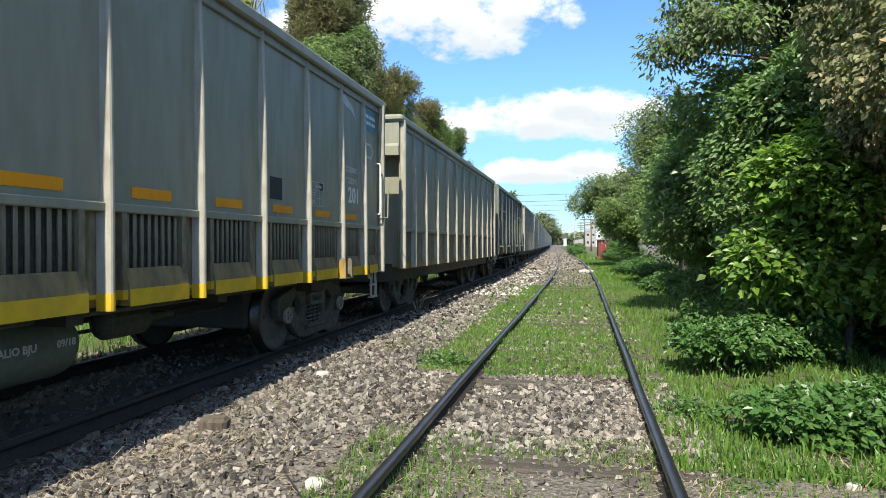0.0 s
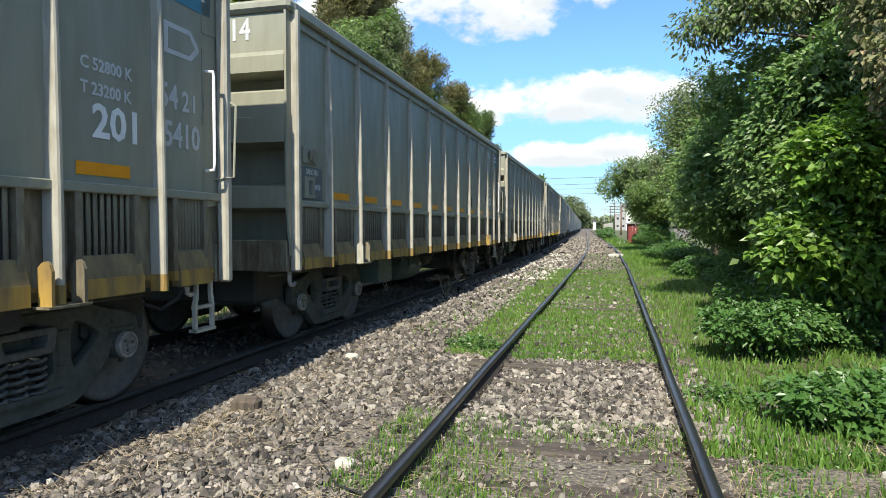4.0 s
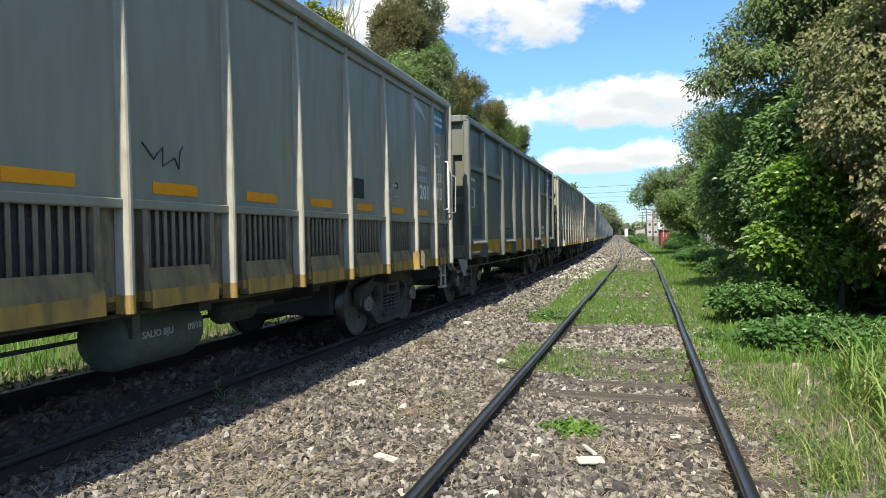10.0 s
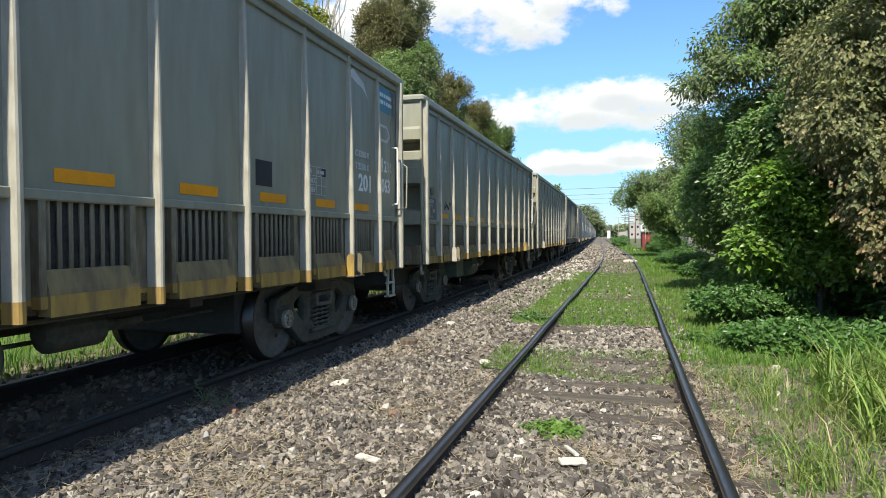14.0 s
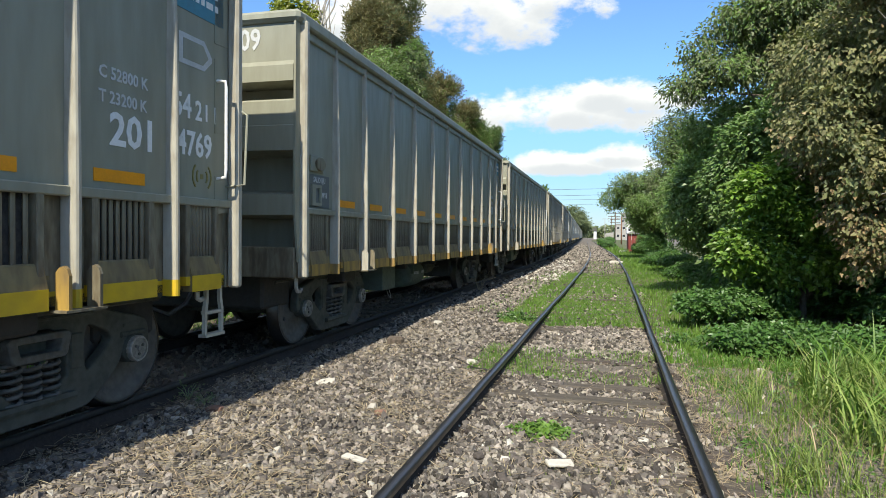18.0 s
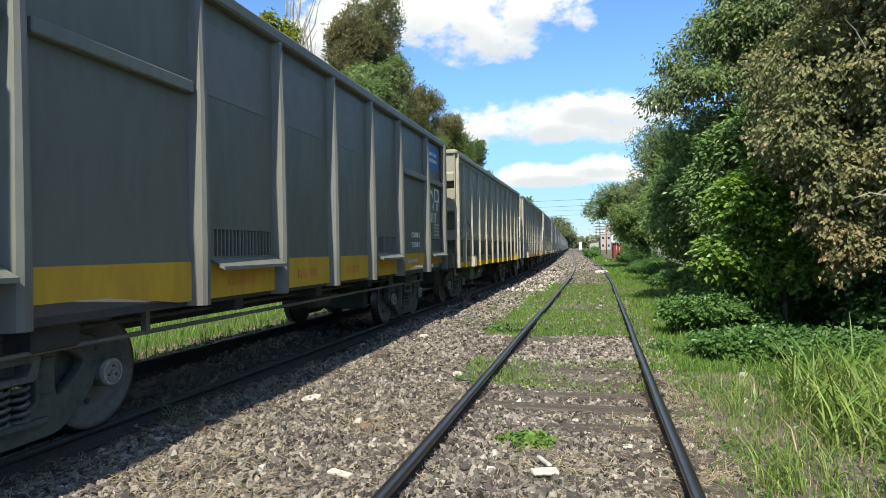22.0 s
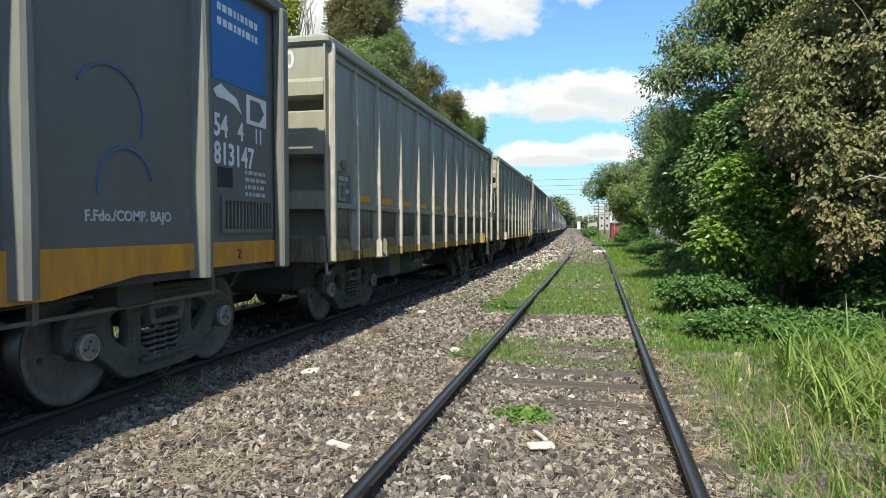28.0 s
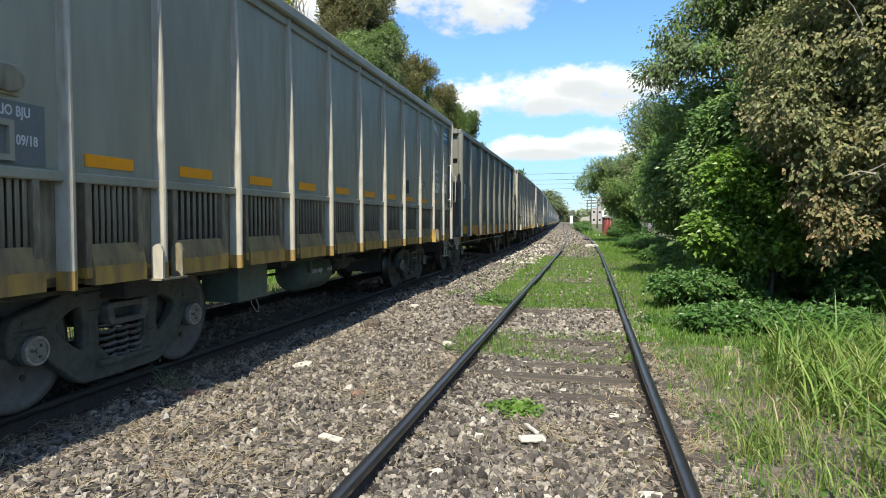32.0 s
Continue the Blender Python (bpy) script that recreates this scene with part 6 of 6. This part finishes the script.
# low broad-leaved weeds among the verge grass
x, y = spread(5200, 0.85, 4.2, 2.4, 8.4, 1.0, 5.0)
z = soil(x, y) + rng.uniform(0.0, 0.1, len(x)) * np.clip(x - 0.6, 0.2, 1.2)
pts = np.repeat(np.stack([x, y, z], -1), 4, axis=0) + rng.normal(0, 0.025, (4 * len(x), 3)) * np.array([1, 1, 0.4])
tagged(new("verge_weeds", leaf_mesh("verge_weeds", pts, 0.042, L_BUSH, 0.0, 0.55)), "low leafy weeds among the verge grass", "weeds", kind="stuff")
# weeds on the ballast
def weed(x, y, r, h, n, mat, label, leaf=0.045):
    z = float(soil(np.array([x + bend(y)]), np.array([y]))[0])
    wd = tagged(new("weed"), label, "weed")
    wd.location = (x, y, z)
    p, out = crown_points([(0, 0, h * 0.3, r, r * 0.7, h)], n, 5, 0.05, 0.0, 9.0, 0.2)
    p[:, 2] = np.abs(p[:, 2])
    part("leaves", leaf_mesh("leaves", p, leaf, mat, 0.1, 0.6, out=out), None, wd)
    for k in range(5):
        a = k * 1.3
        part("stem", rod([(0, 0, 0), (r * 0.4 * math.cos(a), r * 0.3 * math.sin(a), h * 0.5), (r * 0.8 * math.cos(a), r * 0.55 * math.sin(a), h * 0.7)], 0.004, 5), mat, wd)
    return wd


weed(-0.53, 4.98, 0.24, 0.05, 200, L_GRASS, "small leafy green weed between the rails")
weed(-3.75, 5.1, 0.14, 0.2, 16, L_GREYGREEN, "spindly grey-green weed by the shaded rail", 0.03)
weed(-3.5, 5.0, 0.12, 0.14, 14, L_GREYGREEN, "spindly grey-green weed on the ballast", 0.03)
weed(0.95, 9.6, 0.3, 0.12, 120, L_BUSH, "leafy green weed beside the rail")
weed(-1.7, 11.6, 0.4, 0.14, 160, L_BUSH, "leafy green weed at the turf's edge")


# ---- loose things on the ballast ----
def lump(name, x, y, sx, sy, sz, turn, mat, label, category, seed, sink=0.3):
    bm = bmesh.new()
    bmesh.ops.create_icosphere(bm, subdivisions=2, radius=1.0)
    for v in bm.verts:
        v.co *= 1 + 0.28 * noise.noise(v.co * 1.4 + Vector((seed * 5.1, 0, 0)))
        v.co = Vector((max(-0.75, min(0.75, v.co.x)) * sx, max(-0.8, min(0.8, v.co.y)) * sy, max(-0.7, min(0.7, v.co.z)) * sz))
    ob = tagged(new(name, mesh_of(name, bm, mat)), label, category)
    ob.matrix_basis = pose(x, y, float(soil(np.array([x]), np.array([y]))[0]) + sz * sink, random.uniform(-8, 8), random.uniform(-8, 8), turn)
    return ob


def board(name, x, y, lx, ly, lz, turn, tilt, mat, label, category, lift=0.03):
    bm = block(-lx / 2, lx / 2, -ly / 2, ly / 2, 0, lz, edge=min(lx, ly, lz) * 0.2)
    for v in bm.verts:
        v.co += Vector((1, 1, 0.4)) * 0.12 * min(lx, ly) * noise.noise(v.co * 23 + Vector((x, y, 0)))
    ob = tagged(new(name, mesh_of(name, bm, mat)), label, category)
    ob.matrix_basis = pose(x, y, float(soil(np.array([x]), np.array([y]))[0]) + lift, tilt, tilt * 0.6, turn)
    return ob


board("wood_block", -2.86, 8.32, 0.22, 0.13, 0.13, 12, 4, M_BARK, "dark weathered wooden block on the ballast", "wood block", 0.0)
board("wood_block", 1.98, 7.35, 0.20, 0.12, 0.12, -10, 3, M_SLEEPER, "weathered wooden block in the grass", "wood block", 0.0)
board("board", -0.34, 4.26, 0.17, 0.09, 0.018, 20, 3, M_PALE, "splintered pale board between the rails", "board")
board("board", -0.36, 4.42, 0.22, 0.03, 0.02, 115, 5, M_PALE, "thin pale splinter between the rails", "board", 0.045)
board("board", -1.67, 4.0, 0.18, 0.06, 0.02, -15, 4, M_PALE, "small pale board on the ballast", "board")
lump("stone", -2.83, 6.04, 0.13, 0.08, 0.045, 20, M_PALE, "pale flat stone on the ballast", "stone", 1)
lump("stone", 0.22, 5.07, 0.05, 0.045, 0.035, 0, M_PALE, "small white stone between the rails", "stone", 2)
lump("stone", 1.66, 8.17, 0.055, 0.045, 0.035, 40, M_PALE, "pale stone at the edge of the grass", "stone", 3)
lump("stone", -2.85, 10.49, 0.10, 0.09, 0.06, 10, M_PALE, "pale stone on the ballast shoulder", "stone", 4)
lump("stone", 0.36, 3.62, 0.09, 0.05, 0.03, 10, M_PALE, "white flat stone between the rails", "stone", 5)
lump("stone", -0.85, 3.60, 0.06, 0.04, 0.03, 60, M_PALE, "pale stone beside the rail", "stone", 6)
lump("stone", -3.45, 4.55, 0.07, 0.04, 0.035, 5, M_PALE, "small white stone by the train's shadow", "stone", 9)
lump("stone", -3.3, 4.85, 0.10, 0.07, 0.06, 5, M_BRICK, "piece of red-brown rubble by the train's shadow", "rubble", 10)
lump("brick_piece", -1.91, 5.16, 0.07, 0.05, 0.045, 25, M_BRICK, "broken red brick on the ballast", "brick", 11)
lump("brick_piece", -0.30, 5.15, 0.03, 0.03, 0.02, 25, M_BRICK, "small red brick chip between the rails", "brick", 12)
lump("stone", -1.6, 7.4, 0.08, 0.07, 0.05, 0, M_PALE, "pale stone on the ballast", "stone", 13)
wire = [(-2.66, 8.1, -0.1), (-2.35, 8.0, -0.06), (-2.0, 7.7, -0.08), (-1.75, 7.35, -0.07), (-1.5, 7.05, -0.09), (-1.2, 6.95, -0.1)]
tagged(new("loose_wire", mesh_of("loose_wire", rod(wire, 0.006, 5), M_WIRE)), "loose dark wire lying on the ballast", "wire")
stalks = tagged(new("dry_stalks"), "dry bent stalks at the edge of the ballast", "dry plant")
stalks.location = (-3.55, 17.5, -0.14)
for k in range(9):
    a = k * 0.7
    part("stalk", rod([(0.04 * math.cos(a), 0.04 * math.sin(a), 0), (0.14 * math.cos(a), 0.14 * math.sin(a), 0.28), (0.34 * math.cos(a * 1.3) + 0.1, 0.2 * math.sin(a), 0.38 + 0.02 * k)], 0.006, 5, taper=0.002), M_STRAW, stalks)

# ---- far along the line ----
def pole(x, y, h, arms, label, mat=M_BARK):
    p = tagged(new("utility_pole"), label, "utility pole")
    p.location = (x, y, -0.2)
    part("pole", rod([(0, 0, 0), (0, 0, h)], 0.14, 8, taper=0.09), mat, p, smooth=True)
    for k in range(arms):
        z = h - 0.4 - 0.7 * k
        c = part("crossarm", block(-1.1, 1.1, -0.06, 0.06, z, z + 0.12), mat, p)
        for q in (-0.95, -0.5, 0.5, 0.95):
            part("insulator", lathe([(z + 0.12, 0.03), (z + 0.2, 0.06), (z + 0.26, 0.03)], "z", (q, 0, 0), 6), M_PALE, c)
    return p


pole(0.5, 150, 7.2, 4, "wooden pole with four crossarms beside the line")
pole(-0.5, 215, 8.4, 3, "wooden pole with crossarms beside the line")
pole(1.6, 128, 5.5, 1, "rusty steel pole beside the line", M_RUSTBROWN)
pole(-3.0, 260, 8.8, 1, "plain pole far along the line", M_CONCRETE)
for i, (za, zb, s) in enumerate(((7.5, 7.9, 0.5), (6.9, 7.2, 0.6), (6.3, 6.6, 0.5), (5.2, 6.1, 0.4))):
    pts = [(-46 + 62 * k / 16, 84 + 5 * k / 16 + i, za + (zb - za) * k / 16 - s * math.sin(math.pi * k / 16) + 0.3) for k in range(17)]
    tagged(new("overhead_cable", mesh_of("overhead_cable", rod(pts, 0.022 if i < 2 else 0.014, 5), M_WIRE)), "dark overhead cable crossing the line", "cable")


def block_of_flats(x0, x1, y0, y1, h, storeys, mat, label):
    b = tagged(new("building"), label, "building")
    part("wall", block(x0, x1, y0, y1, -0.3, h), mat, b)
    part("roof", block(x0 - 0.2, x1 + 0.2, y0 - 0.2, y1 + 0.2, h, h + 0.35), M_CONCRETE, b)
    n = max(2, int((x1 - x0) / 2.2))
    for s in range(storeys):
        for k in range(n):
            xc, z = x0 + (k + 0.5) * (x1 - x0) / n, (s + 0.35) * h / storeys
            wn = part("window", block(xc - 0.5, xc + 0.5, y0 - 0.03, y0 + 0.05, z, z + 1.1), M_GLASSDARK, b)
            part("sill", block(xc - 0.6, xc + 0.6, y0 - 0.12, y0, z - 0.08, z), M_WHITEWALL, wn)
    return b


block_of_flats(1.2, 6.6, 330, 342, 7.5, 2, M_CONCRETE, "grey building of two storeys beside the line")
block_of_flats(6.0, 11.0, 300, 312, 9.0, 3, M_WHITEWALL, "pale building of three storeys beside the line")
block_of_flats(5.0, 16.0, 420, 440, 16.0, 5, M_CONCRETE, "grey apartment building far off")
shed = tagged(new("shed"), "red sheet-metal shed behind the trees", "shed")
for k in range(5):
    part("wall_sheet", block(1.5 + 0.3 * k, 1.78 + 0.3 * k, 66.0 + 0.03 * (k % 2), 66.05 + 0.03 * (k % 2), -0.2, 1.7), M_REDWALL, shed)
part("side_wall", block(1.45, 1.53, 66.0, 72.0, -0.2, 1.7), M_REDWALL, shed)
part("roof", prism([(1.35, 1.7), (3.2, 1.7), (3.2, 1.78), (2.3, 2.0), (1.35, 1.78)], "y", 65.8, 72.2), M_CONCRETE, shed)
fence = tagged(new("fence"), "grey concrete fence along the far verge", "fence")
for k in range(12, 30):
    part("panel", block(2.0 - 0.04 * (80 + 2.5 * k - 60), 2.08 - 0.04 * (80 + 2.5 * k - 60), 80 + 2.5 * k, 82.4 + 2.5 * k, -0.2, 1.9), M_CONCRETE, fence)
    part("post", block(1.95 - 0.04 * (80 + 2.5 * k - 60), 2.13 - 0.04 * (80 + 2.5 * k - 60), 79.95 + 2.5 * k, 80.1 + 2.5 * k, -0.2, 2.1), M_CONCRETE, fence)
bridge = tagged(new("bridge"), "dark road bridge over the line far off", "bridge")
part("deck", block(-60, -9.0, 380, 388, 4.6, 5.8), M_IRON, bridge)
part("railing", block(-60, -9.0, 380, 380.2, 5.8, 6.6), M_IRON, bridge)
for x in (-9.8, -24.0):
    part("pier", block(x - 0.8, x + 0.8, 380.5, 387.5, -0.3, 4.6), M_WHITEWALL, bridge)
lump("rubble", 0.9, 62.0, 0.6, 0.5, 0.25, 0, M_PALE, "heap of pale rubble beside the far track", "rubble", 31)
lump("rubble", 0.2, 38.0, 0.5, 0.3, 0.15, 0, M_PALE, "pale broken slab across the track", "rubble", 32)
# a far belt of woods closes the distance all round
for i in range(26):
    a = math.tau * i / 26 + 0.05
    cx, cy = 520 * math.sin(a), 520 * math.cos(a)
    if abs(cx) < 70 and cy > 0:
        cy += 180
    bl = heap(cx, cy, 6, 62, 30, 7, 8, 100 + i, 0.35, 0.55)
    p, out = crown_points(bl, 900, 3, 3.0, 0.0, 0.1, 0.6)
    tagged(new("far_woods", leaf_mesh("far_woods", p, 5.0, L_GREYGREEN, 0.2, 0.7, out=out)), "belt of far woods on the horizon", "woods", kind="stuff")


# ---- movement ----
def motions():
    times = [k * 0.5 for k in range(65)]
    for k, (wagon, length) in TRAIN.items():
        walk(wagon, [(t, wagon_pose(k, t, length)) for t in times])
    spin = [(j / 15, math.degrees((run(j / 15) - run(0)) / WHEEL_R)) for j in range(481)]
    for k, (wagon, length) in TRAIN.items():
        if -5 <= k <= 12:
            for o in wagon.children:
                if o.name.startswith("wheelset"):
                    x0, y0, z0 = o.location
                    walk(o, [(t, pose(x0, y0, z0, -(a % 360), 0, 0)) for t, a in spin])


motions()
